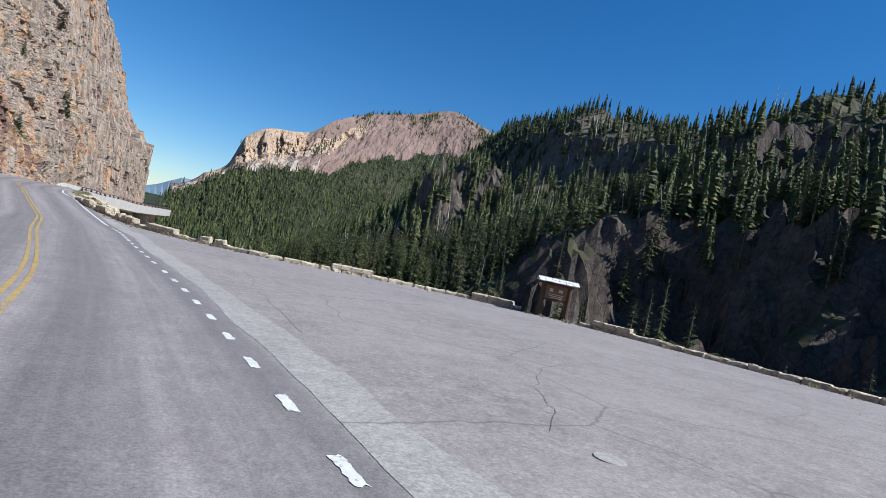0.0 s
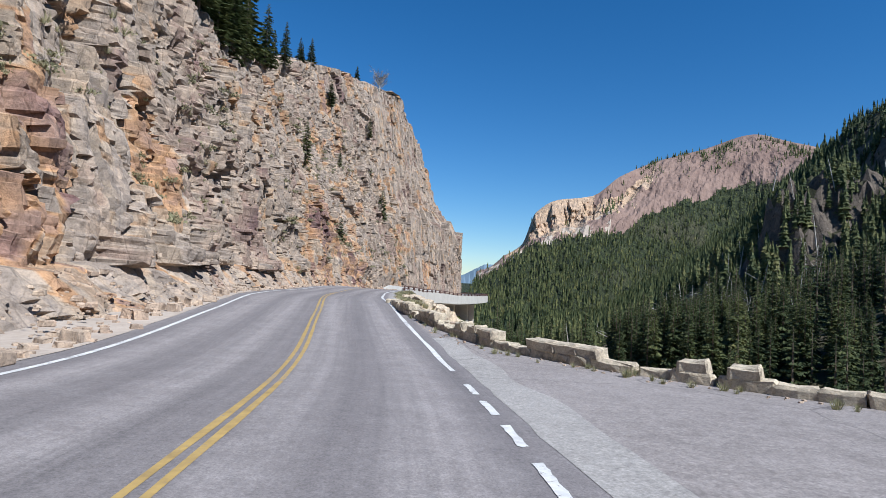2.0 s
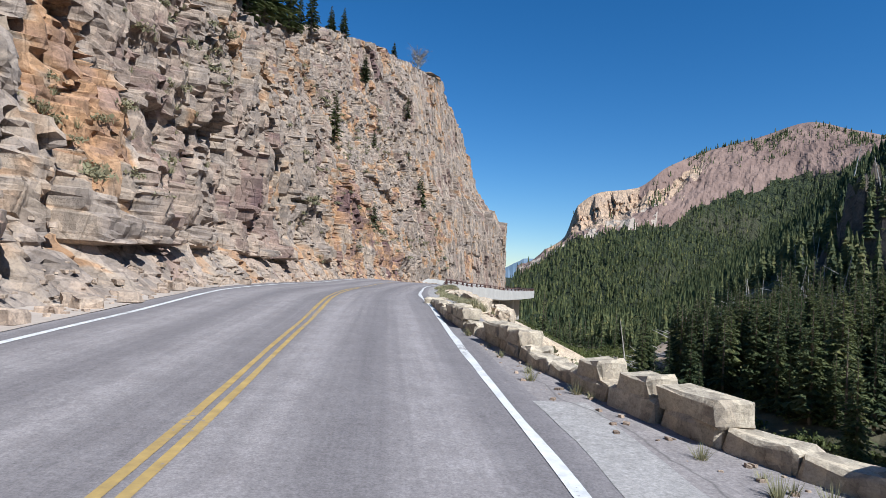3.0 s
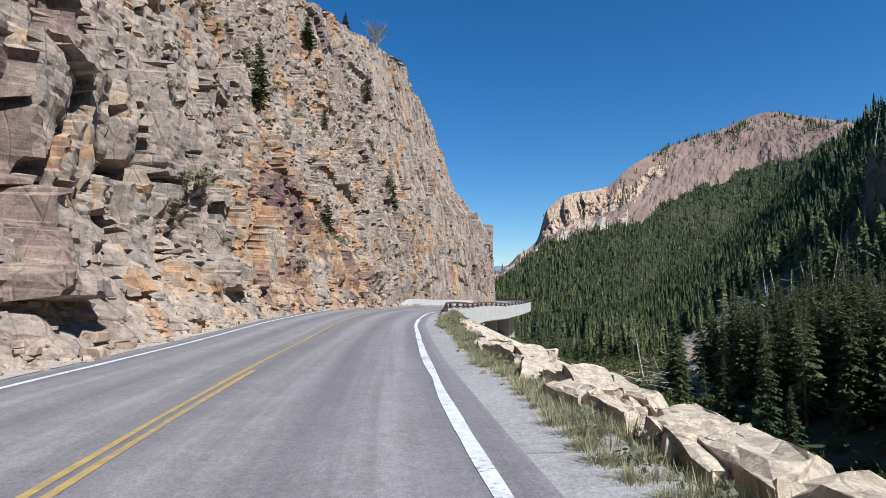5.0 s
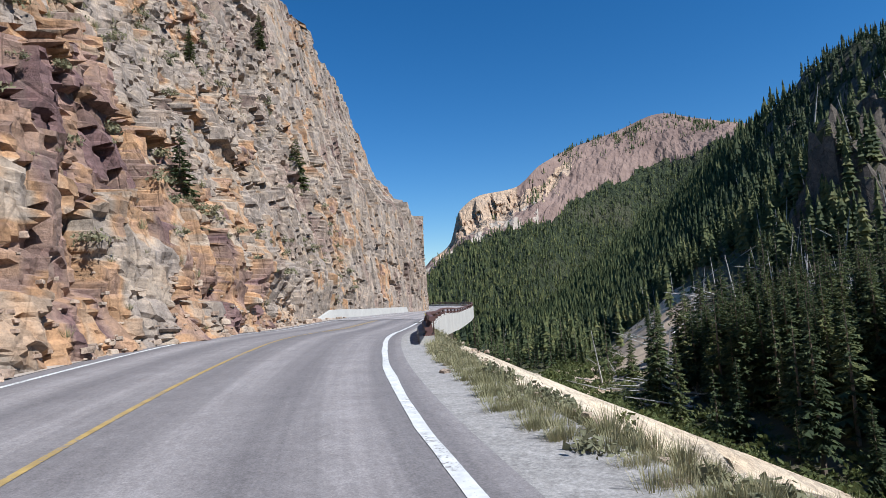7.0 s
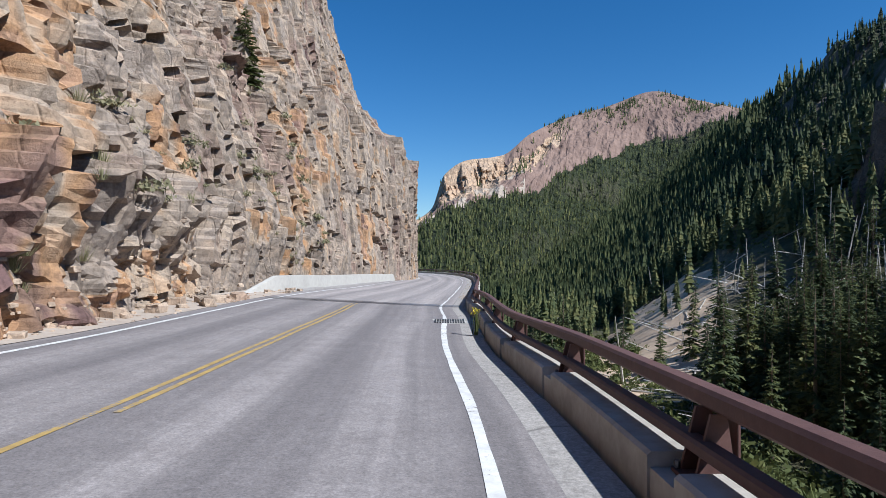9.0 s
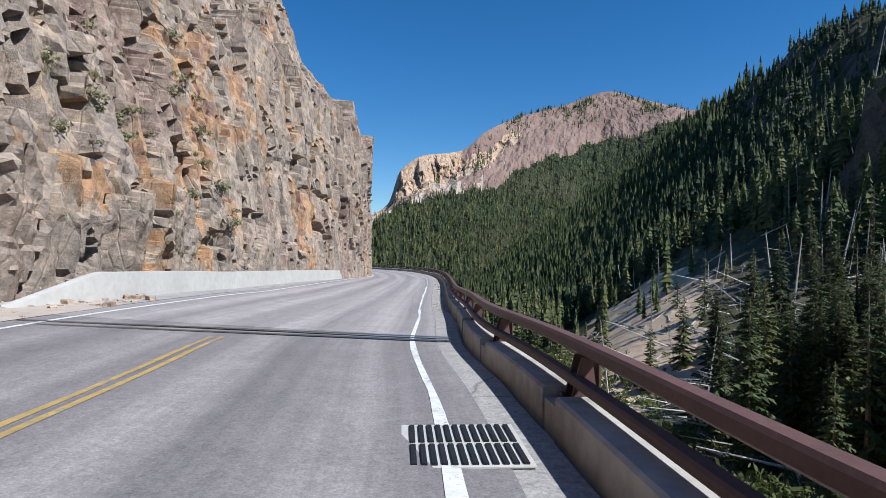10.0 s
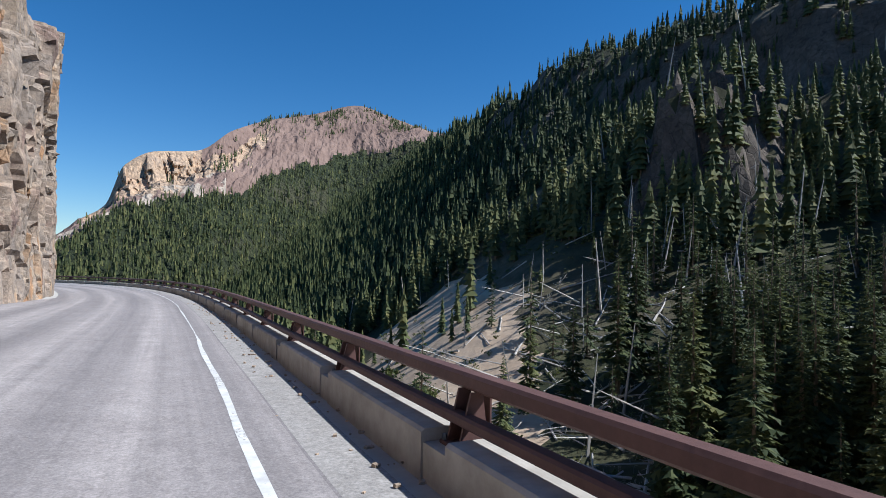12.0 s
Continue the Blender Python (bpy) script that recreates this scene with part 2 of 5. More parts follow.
SAGE = leaf_mat("sage", [(0.1, (0.13, 0.135, 0.085)), (0.5, (0.21, 0.2, 0.115)), (0.9, (0.32, 0.275, 0.16))])


def slope_mat(name):
    """Mountainside: scree, dry grass and dark brush in patches."""
    m, n, l, b = material(name, 0.95)
    v = coords(n, l)
    p = noise_tex(n, l, v, 0.022, 7, 0.65, 0.3)
    q = noise_tex(n, l, v, 0.35, 7, 0.7)
    c = ramp(n, l, p, [(0.4, (0.035, 0.04, 0.018)), (0.52, (0.07, 0.066, 0.036)), (0.62, (0.13, 0.108, 0.078)), (0.73, (0.25, 0.205, 0.16))])
    c = mix(n, l, 0.75, c, ramp(n, l, q, [(0.3, (0.45, 0.45, 0.42)), (0.7, (1.3, 1.25, 1.2))]), "MULTIPLY")
    l.new(c, b.inputs["Base Color"])
    bump(n, l, b, q, 0.8, 0.5)
    return m


SLOPE = slope_mat("mountainside")

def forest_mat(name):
    """Forest so far off that its trees merge: shaded gaps and lit crowns are put into the colour."""
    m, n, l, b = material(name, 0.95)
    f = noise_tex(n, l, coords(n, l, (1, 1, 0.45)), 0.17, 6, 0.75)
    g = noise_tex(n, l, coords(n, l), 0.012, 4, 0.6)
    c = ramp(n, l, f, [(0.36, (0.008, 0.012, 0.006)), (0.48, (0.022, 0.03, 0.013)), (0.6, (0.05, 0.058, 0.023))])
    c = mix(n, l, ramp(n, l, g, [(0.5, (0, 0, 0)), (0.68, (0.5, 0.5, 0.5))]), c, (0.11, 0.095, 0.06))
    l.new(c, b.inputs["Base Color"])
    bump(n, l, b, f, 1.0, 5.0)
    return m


FOREST = forest_mat("far_forest_cover")
BANK = plain_mat("bank_soil", (0.26, 0.21, 0.165), (0.4, 0.335, 0.27), 0.95, 1.6, 0, 0.15)
SCREE = plain_mat("scree", (0.33, 0.24, 0.165), (0.52, 0.4, 0.29), 0.95, 1.2, 0, 0.2)
BRUSH = plain_mat("brown_brush", (0.115, 0.073, 0.06), (0.25, 0.172, 0.138), 0.95, 0.12, 0, 1.5)
# the haze of distance is put into the blue colour of these hills
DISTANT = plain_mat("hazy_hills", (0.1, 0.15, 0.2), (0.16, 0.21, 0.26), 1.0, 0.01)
SHOULDER = asphalt_mat("shoulder_asphalt", (0.26, 0.24, 0.225), (0.38, 0.355, 0.335))
TAR = plain_mat("dark_crack", (0.08, 0.075, 0.073), (0.13, 0.12, 0.115), 0.9)
CEDAR = plain_mat("stained_timber", (0.05, 0.032, 0.022), (0.11, 0.07, 0.045), 0.85, 12)
SHAKES = plain_mat("bleached_shakes", (0.42, 0.41, 0.4), (0.66, 0.65, 0.63), 0.9, 8)
PANEL = plain_mat("sign_panel", (0.13, 0.075, 0.045), (0.21, 0.12, 0.07), 0.6, 6)
PALE = plain_mat("panel_lettering", (0.5, 0.4, 0.28), (0.6, 0.5, 0.36), 0.7, 8)
IRON = plain_mat("cast_iron", (0.02, 0.02, 0.02), (0.05, 0.045, 0.04), 0.5, 20, 0.6)
STEEL = plain_mat("joint_steel", (0.07, 0.08, 0.1), (0.14, 0.15, 0.17), 0.35, 12, 0.8)
GRASS = leaf_mat("dry_grass", [(0.1, (0.14, 0.145, 0.07)), (0.5, (0.26, 0.245, 0.13)), (0.9, (0.44, 0.38, 0.24))])
WILLOW = leaf_mat("willow_leaves", [(0.1, (0.05, 0.065, 0.022)), (0.5, (0.1, 0.115, 0.036)), (0.9, (0.19, 0.17, 0.065))])
FLOOR = plain_mat("forest_floor", (0.025, 0.035, 0.014), (0.06, 0.065, 0.026), 0.95, 0.2, 0, 0.6)
DECK = road_mat("pale_deck_surface", 1.35)
RUBBLE = rock_mat("broken_rock", [(0.3, (0.3, 0.225, 0.17)), (0.5, (0.4, 0.32, 0.25)), (0.7, (0.33, 0.23, 0.17))], 0.25, 2.0, False, 0.15)
PALEROCK = rock_mat("pale_ledge_rock", [(0.3, (0.4, 0.32, 0.235)), (0.5, (0.5, 0.42, 0.32)), (0.7, (0.42, 0.32, 0.22))], 0.3, 1.6, False, 0.2)
FLOWER = leaf_mat("yellow_flowers", [(0.1, (0.4, 0.33, 0.03)), (0.9, (0.6, 0.5, 0.05))])


# ---- shapes ----
def mesh_object(name, verts, faces, mat, parent=None, label="", smooth=False):
    me = bpy.data.meshes.new(name)
    if isinstance(verts, np.ndarray):
        verts = verts.tolist()
    if isinstance(faces, np.ndarray):
        faces = faces.tolist()
    me.from_pydata(verts, [], faces)
    me.materials.append(mat)
    if smooth:
        me.polygons.foreach_set("use_smooth", [True] * len(me.polygons))
    me.update()
    ob = new(name, me)
    if parent:
        ob.parent = parent
    if label:
        tagged(ob, label)
    return ob


def part(name, bm, mat, parent=None, label="", smooth=False):
    me = bpy.data.meshes.new(name)
    bmesh.ops.recalc_face_normals(bm, faces=bm.faces)
    bm.to_mesh(me)
    bm.free()
    me.materials.append(mat)
    if smooth:
        me.polygons.foreach_set("use_smooth", [True] * len(me.polygons))
    ob = new(name, me)
    if parent:
        ob.parent = parent
    if label:
        tagged(ob, label)
    return ob


def grid_faces(nu, nv):
    i = np.arange((nu - 1) * (nv - 1))
    a_ = i // (nv - 1) * nv + i % (nv - 1)
    return np.stack([a_, a_ + nv, a_ + nv + 1, a_ + 1], 1)


def catmull(points, step):
    """Even points, step metres apart, on a smooth curve through the given ones."""
    p = np.array(points, float)
    p = np.vstack([2 * p[0] - p[1], p, 2 * p[-1] - p[-2]])
    out = []
    for k in range(1, len(p) - 2):
        u = np.linspace(0, 1, 40, endpoint=False)[:, None]
        out.append(0.5 * (2 * p[k] + (p[k + 1] - p[k - 1]) * u + (2 * p[k - 1] - 5 * p[k] + 4 * p[k + 1] - p[k + 2]) * u**2 + (3 * p[k] - p[k - 1] - 3 * p[k + 1] + p[k + 2]) * u**3))
    out = np.vstack(out + [p[-2:-1]])
    s = np.r_[0, np.cumsum(np.hypot(*np.diff(out[:, :2], axis=0).T))]
    at = np.arange(0, s[-1], step)
    return np.stack([np.interp(at, s, out[:, k]) for k in range(out.shape[1])], 1)


def table(pairs):
    """A smooth function through (x, value, ...) rows, without overshoot."""
    p = np.array(pairs, float)
    x, v = p[:, 0], p[:, 1:]
    d = np.diff(v, axis=0) / np.diff(x)[:, None]
    m = np.vstack([d[:1], np.where(d[1:] * d[:-1] > 0, 2 * d[1:] * d[:-1] / np.where(d[1:] + d[:-1] == 0, 1, d[1:] + d[:-1]), 0), d[-1:]])

    def at(q, col=0):
        q = np.clip(np.asarray(q, float), x[0], x[-1])
        k = np.clip(np.searchsorted(x, q) - 1, 0, len(x) - 2)
        h = x[k + 1] - x[k]
        t = (q - x[k]) / h
        return (1 + 2 * t) * (1 - t) ** 2 * v[k, col] + t * (1 - t) ** 2 * h * m[k, col] + t * t * (3 - 2 * t) * v[k + 1, col] + t * t * (t - 1) * h * m[k + 1, col]

    return at


def hash2(i, j, k=0):
    h = (i * 374761393 + j * 668265263 + k * 2147483647) & 0xFFFFFFFF
    h = ((h ^ (h >> 13)) * 1274126177) & 0xFFFFFFFF
    return ((h ^ (h >> 16)) & 0xFFFF) / 65535.0


def value_noise(x, y, k=0):
    xi, yi = np.floor(x).astype(np.int64), np.floor(y).astype(np.int64)
    u, v = x - xi, y - yi
    u, v = u * u * (3 - 2 * u), v * v * (3 - 2 * v)
    return (hash2(xi, yi, k) * (1 - u) + hash2(xi + 1, yi, k) * u) * (1 - v) + (hash2(xi, yi + 1, k) * (1 - u) + hash2(xi + 1, yi + 1, k) * u) * v


def fractal(x, y, octaves=5, k=0, gain=0.5):
    out, amp, tot = 0, 1.0, 0.0
    for o in range(octaves):
        out, tot = out + amp * (value_noise(x * 2**o + 13.7 * o, y * 2**o + 7.1 * o, k + o) - 0.5), tot + amp
        amp *= gain
    return out / tot * 2


def blocks(x, y, k=0):
    """Cracked blocks: a random depth and tilt per cell, and how near the crack is."""
    xi, yi = np.floor(x).astype(np.int64), np.floor(y).astype(np.int64)
    d1, d2 = np.full(x.shape, 9.0), np.full(x.shape, 9.0)
    out, cell, rise = np.zeros(x.shape), np.zeros(x.shape), np.zeros(x.shape)
    for di in (-1, 0, 1):
        for dj in (-1, 0, 1):
            ci, cj = xi + di, yi + dj
            dx, dy = x - ci - hash2(ci, cj, k), y - cj - hash2(ci, cj, k + 1)
            d = np.maximum(np.abs(dx), np.abs(dy)) * 0.7 + 0.3 * np.hypot(dx, dy)
            val = hash2(ci, cj, k + 2) + (hash2(ci, cj, k + 3) - 0.5) * dx * 1.2 + (hash2(ci, cj, k + 4) - 0.6) * dy * 0.45
            near = d < d1
            d2 = np.where(near, d1, np.minimum(d2, d))
            out = np.where(near, val, out)
            cell = np.where(near, hash2(ci, cj, k + 9), cell)
            rise = np.where(near, dy, rise)
            d1 = np.where(near, d, d1)
    return out, d2 - d1, cell, rise


# ---- plan: the road ----
ROAD_Z = [(-300, 1), (-60, 0.2), (0, 0), (12, -0.27), (28, -0.51), (35, -0.66), (45, -0.42), (53, -0.17), (60, -0.22), (74, -0.41), (84, -0.4), (91.5, -0.38), (100, -0.61), (106, -0.84), (112, -0.93), (118.8, -1.1), (125, -1.34), (131, -1.59), (150, -1.9), (240, -2.7), (5000, -2.7)]
ROAD_BANK = [(-60, 0), (20, 0.0), (40, 0.008), (60, 0.02), (80, 0.04), (115, 0.045), (128, 0.06), (140, 0.05), (155, 0.015), (170, -0.02), (260, -0.02)]
road_z = table(ROAD_Z)
bank_at = table(ROAD_BANK)


EDGE = [(1.2, -60), (1.7, -10), (1.75, 3), (1.85, 12), (1.45, 22), (0.95, 33), (-0.5, 45), (-1.95, 57), (-2.7, 67), (-3.15, 76), (-3.35, 82), (-3.2, 88), (-2.6, 94), (-1.5, 100), (-0.6, 105.6), (0.7, 111.7), (1.5, 116), (2.85, 121), (4.4, 127), (6.5, 134.7), (8.0, 140), (11.3, 152), (14.2, 164), (16.2, 176), (16.9, 188), (15.2, 200), (10.6, 211), (2, 222), (-12, 232), (-40, 246)]
LINE = catmull(EDGE, 0.5)
TAN = np.gradient(LINE, axis=0)
TAN /= np.linalg.norm(TAN, axis=1)[:, None]
NRM = np.stack([TAN[:, 1], -TAN[:, 0]], 1)  # to the right
ALONG = np.arange(len(LINE)) * 0.5


def deck_z(y, off):
    """Height of the road surface at an offset from its edge line: the outer curve is banked."""
    return road_z(y) - bank_at(y) * np.minimum(off, 0.3)


def strip(name, lo, hi, rise, mat, first=0.0, last=1e9, cols=2, parent=None, label="", wobble=0.0):
    """A ribbon along the road, lo to hi metres right of the white edge line, over a stretch of y."""
    pick = [i for i in range(0, len(LINE)) if first <= LINE[i, 1] <= last and i < BEND]
    y = LINE[pick, 1]
    lo_, hi_ = (t(y) if callable(t) else np.full(len(pick), float(t)) for t in (lo, hi))
    if wobble:
        lo_ = lo_ + wobble * fractal(y / 2.3, y * 0 + lo_, 4, 8)
        hi_ = hi_ + wobble * fractal(y / 2.1, y * 0 + hi_, 4, 9)
    off = lo_[:, None] + (hi_ - lo_)[:, None] * np.linspace(0, 1, cols)[None]
    p = LINE[pick][:, None] + NRM[pick][:, None] * off[..., None]
    z = deck_z(y[:, None] + 0 * off, off) + rise
    v_ = np.concatenate([p, z[..., None]], 2).reshape(-1, 3)
    f_ = grid_faces(len(pick), cols)[:, ::-1]
    ob = mesh_object(name, v_, f_, mat, parent, label, True)
    uv = ob.data.uv_layers.new(name="uv")
    flat = np.stack([off, np.array(pick)[:, None] * 0.5 + 0 * off], 2).reshape(-1, 2)
    uv.data.foreach_set("uv", flat[f_.reshape(-1)].reshape(-1))
    return ob


BEND = len(LINE)
LANE = 3.35
road = tagged(strip("road", -2 * LANE - 0.55, 0.45, 0.0, ASPHALT, -60, 300, 15), "grey two-lane asphalt mountain road with tyre-darkened wheel tracks", "road", kind="structure")


def edge_x(y):
    return np.interp(y, LINE[:340, 1], LINE[:340, 0])


# ---- plan: valley and mountains ----
AXIS = [(-400, 70, -16), (-100, 62, -14), (0, 50, -14), (60, 38, -15), (100, 28, -15.3), (127, 28, -15.6), (150, 32, -16), (190, 45, -18), (250, 74, -20), (300, 95, -22), (400, 125, -27), (600, 165, -30), (900, 215, -24), (1500, 300, 0), (5000, 700, 0)]
RIDGE = [(-400, 140, 46), (0, 148, 49), (50, 150, 52), (75, 150, 64), (103, 152, 57), (127, 156, 62), (177, 164, 73), (210, 172, 77), (284, 198, 84), (360, 236, 84), (460, 290, 96), (700, 430, 120), (1100, 600, 120), (5000, 1500, 50)]
axis_at, ridge_at = table(AXIS), table(RIDGE)
WALL = [(24, -70), (24.2, -20), (24.2, 0), (24.3, 9), (23.8, 15.5), (22.4, 21.5), (19.6, 27.2), (14.5, 30.2), (9.2, 31.9), (6.2, 34.2), (3.7, 36.6), (2.1, 39), (0.8, 43), (-0.45, 48), (-1.2, 53)]
WL = catmull(WALL, 0.25)


def shelf(y):
    """How far right of the edge line the ground stays level."""
    lot = np.interp(y, WL[::-1, 1][np.argsort(WL[::-1, 1])], WL[::-1, 0][np.argsort(WL[::-1, 1])]) - edge_x(y) + 0.6
    return np.where(y < 53, lot, np.interp(y, [53, 58, 70, 78, 92, 5000], [1.6, 2.5, 2.4, 1.7, 1.4, 1.4]))


def ground_z(x, y, rough=True):
    ye = np.clip(y, -60, 190)
    e_ = x - edge_x(ye)
    rz = road_z(ye)
    ax, az = axis_at(y, 0), axis_at(y, 1)
    rx, rg = ridge_at(y, 0), ridge_at(y, 1)
    sh = np.where(y < 95.5, shelf(ye), np.interp(y, [95.5, 98, 230, 260], [1.6, -3.5, -3.0, -30]))
    start = edge_x(ye) + sh
    # bank below the road
    t = np.clip((x - start) / np.maximum(ax - start, 4), 0, 1)
    drop = np.interp(y, [50, 58, 70, 88, 97, 150, 230], [0.5, 0.7, 0.75, 0.75, 0.42, 0.42, 0.45]) * np.maximum(x - start, 0)
    bank = np.maximum(rz - drop, az + 1.2 * (1 - t))
    # far side, getting steeper, with a crag towards the top
    u = np.clip((x - ax - 4) / (rx - ax - 4), 0, 3)
    bow = np.interp(y, [110, 150, 190], [0.6, 0.85, 0.3])
    up = (1 - bow) * u + bow * u**2.0
    # a shaded rock wall stands across from the pull-out
    shift = 0.12 * fractal(y / 21.0, y * 0, 4, 25) if rough else 0
    wall_up = np.interp(u + shift, [0, 0.26, 0.38, 0.6, 0.7, 1.0, 1.01], [0, 0.12, 0.46, 0.58, 0.84, 1.0, 1.0])
    up = up + (wall_up - up) * np.interp(y, [60, 100], [0.9, 0])
    # a band of crags under the ridge
    band = np.interp(u + 0.5 * shift, [0, 0.78, 0.86, 0.9, 1.0], [0, 0.6, 0.86, 0.9, 1.0])
    up = up + (np.where(u > 0.6, band, up) - up) * np.interp(y, [95, 115, 215, 240], [0, 0.9, 0.9, 0]) * np.clip((u - 0.6) * 8, 0, 1)
    up = np.where(u < 1, up, 1 - 0.35 * np.maximum(u - 1, 0) ** 1.2)
    far = az + (rg - az) * up
    z = np.where(x < start, np.where(e_ < -1.5, rz - 0.5, rz - 0.1), np.where(x < ax, bank, far))
    # the plateau behind the cliff
    behind = np.interp(y, [-60, 97, 127, 146, 166, 184, 193, 202, 210, 214], [-10, -9, -5.4, 0, 7.6, 9.8, 7.5, -4, -30, -9000]) - x
    lift = np.clip((behind - 30) / 9, 0, 1)
    z = z + lift * (np.interp(y, [-60, 70, 95, 110, 125, 155, 185], [25, 25, 27, 33, 39, 47, 52]) + 8 * fractal(x / 60.0, y / 60.0, 4, 19))
    if rough:
        amp = np.clip((x - start) / 6, 0, 1) * np.where(x < ax, 0.7, 1.0 + 5.5 * np.clip(u, 0, 1))
        z = z + amp * fractal(x / 26.0, y / 26.0, 6, 5, 0.55)
        crag = np.clip((u - 0.35) * 2.5, 0, 1) * np.clip(1.25 - u, 0, 1)
        cleft = np.interp(y, [60, 100], [1, 0]) * np.clip(u * 5, 0, 1) * np.clip(1.1 - u, 0, 1)
        z = z + cleft * (11 * (blocks(x / 8.0, y / 7.0 + 0.2 * x / 8, 35)[0] - 0.5) + 4 * (blocks(x / 3.5, y / 3.0, 36)[0] - 0.5))
        sa, sc = (x - 100) * 0.94 + (y - 175) * 0.34, -(x - 100) * 0.34 + (y - 175) * 0.94
        sc = sc + 5 * fractal(x / 9.0, y / 9.0, 4, 61)
        spur = np.clip((sa + 9) / 6, 0, 1) * np.clip(1 - sa / 42, 0, 1) * np.clip(1.7 - np.abs(sc) / 8, 0, 1)
        z = z + spur * (14 + 11 * (blocks(x / 4.5 + 0.2 * z / 5, y / 4.0, 38)[0] - 0.5) + 5 * (blocks(x / 2.2, y / 2.4, 39)[0] - 0.5))
        z = z + crag * 9 * (blocks(x / 13.0 + 0.3 * z / 10, y / 17.0, 31)[0] - 0.5)
    return z


def scree_mask(x, y):
    """Bare scree: the bank under the road and the open slope across the creek."""
    n_ = fractal(x / 14, y / 14, 4, 44)
    ax = axis_at(y)
    out_ = x - edge_x(np.clip(y, -60, 190))
    reach = np.interp(y, [50, 62, 90, 110, 200, 235], [3, 9, 26, 24, 22, 5]) * (1 + 0.6 * n_)
    bank = (x < ax - 3) & (out_ > -12) & (out_ < reach) & (y > 48) & (y < 240) & (n_ > -0.5)
    along_, across = (x - 58) * 0.65 + (y - 196) * 0.76, (x - 58) * 0.76 - (y - 196) * 0.65
    d = (across / 15.0) ** 2 + (along_ / 48.0) ** 2
    lower = (((x - ax - 12) / 9.0) ** 2 + ((y - 52) / 26.0) ** 2) < 0.8 + n_
    return bank | (d < 0.95 + 0.9 * n_) | lower


def sheet():
    ys = np.r_[np.arange(-400, -60, 12.0), np.arange(-60, 300, 1.5), np.geomspace(300, 4600, 110)]
    xs = np.r_[-np.geomspace(3000, 30, 20), np.arange(-28, 0, 2.0), np.arange(0, 24, 1.0), np.arange(24, 150, 1.25), np.geomspace(150, 3600, 90)]
    X, Y = np.meshgrid(xs, ys, indexing="ij")
    return np.stack([X, Y, ground_z(X, Y)], 2), grid_faces(len(xs), len(ys))


v, f = sheet()
ground = mesh_object("ground", v.reshape(-1, 3), f, SLOPE, smooth=False)
tagged(ground, "steep wooded canyon slopes of scree, brush and shaded crags", "ground", kind="structure")
ground.data.materials.append(SCREE)
ground.data.materials.append(SHADEROCK)
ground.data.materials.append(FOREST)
ground.data.materials.append(PALEROCK)
ground.data.materials.append(CRAG)
nz = np.empty(len(f) * 3)
ground.data.polygons.foreach_get("normal", nz)
mid = v.reshape(-1, 3)[f].mean(1)
kind = np.where(scree_mask(mid[:, 0], mid[:, 1]), 1, 0)
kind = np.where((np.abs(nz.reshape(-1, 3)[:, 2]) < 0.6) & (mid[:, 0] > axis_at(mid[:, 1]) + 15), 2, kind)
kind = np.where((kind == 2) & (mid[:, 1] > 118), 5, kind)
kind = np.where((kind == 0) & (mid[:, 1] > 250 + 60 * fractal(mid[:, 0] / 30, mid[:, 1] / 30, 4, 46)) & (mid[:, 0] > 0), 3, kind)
kind = np.where((kind == 1) & (mid[:, 0] < axis_at(mid[:, 1]) - 2), 4, kind)
ground.data.polygons.foreach_set("material_index", kind.astype(np.int32))


# ---- far mountain ----
SKYLINE = [(6.0, 1.2, 760), (7.5, 2.0, 760), (8.8, 3.2, 780), (10.7, 4.6, 800), (12, 8.0, 820), (14.3, 9.4, 830), (17.6, 9.8, 850), (20.6, 11.9, 900), (23.9, 13.2, 1000), (28, 14.1, 1080), (31.9, 15.1, 1150), (35, 14.2, 1150), (38.2, 13.2, 1150), (46, 11, 1150), (60, 8, 1150)]
WOODLINE = [(6, 0.6), (9, 2.2), (12, 4.4), (17, 5.9), (20, 6.4), (25, 8.6), (30, 10.2), (35, 11.2), (38, 12.2), (60, 8)]  # where the forest ends, bearing and height angle
wood_at = table(WOODLINE)
sky_at = table(SKYLINE)


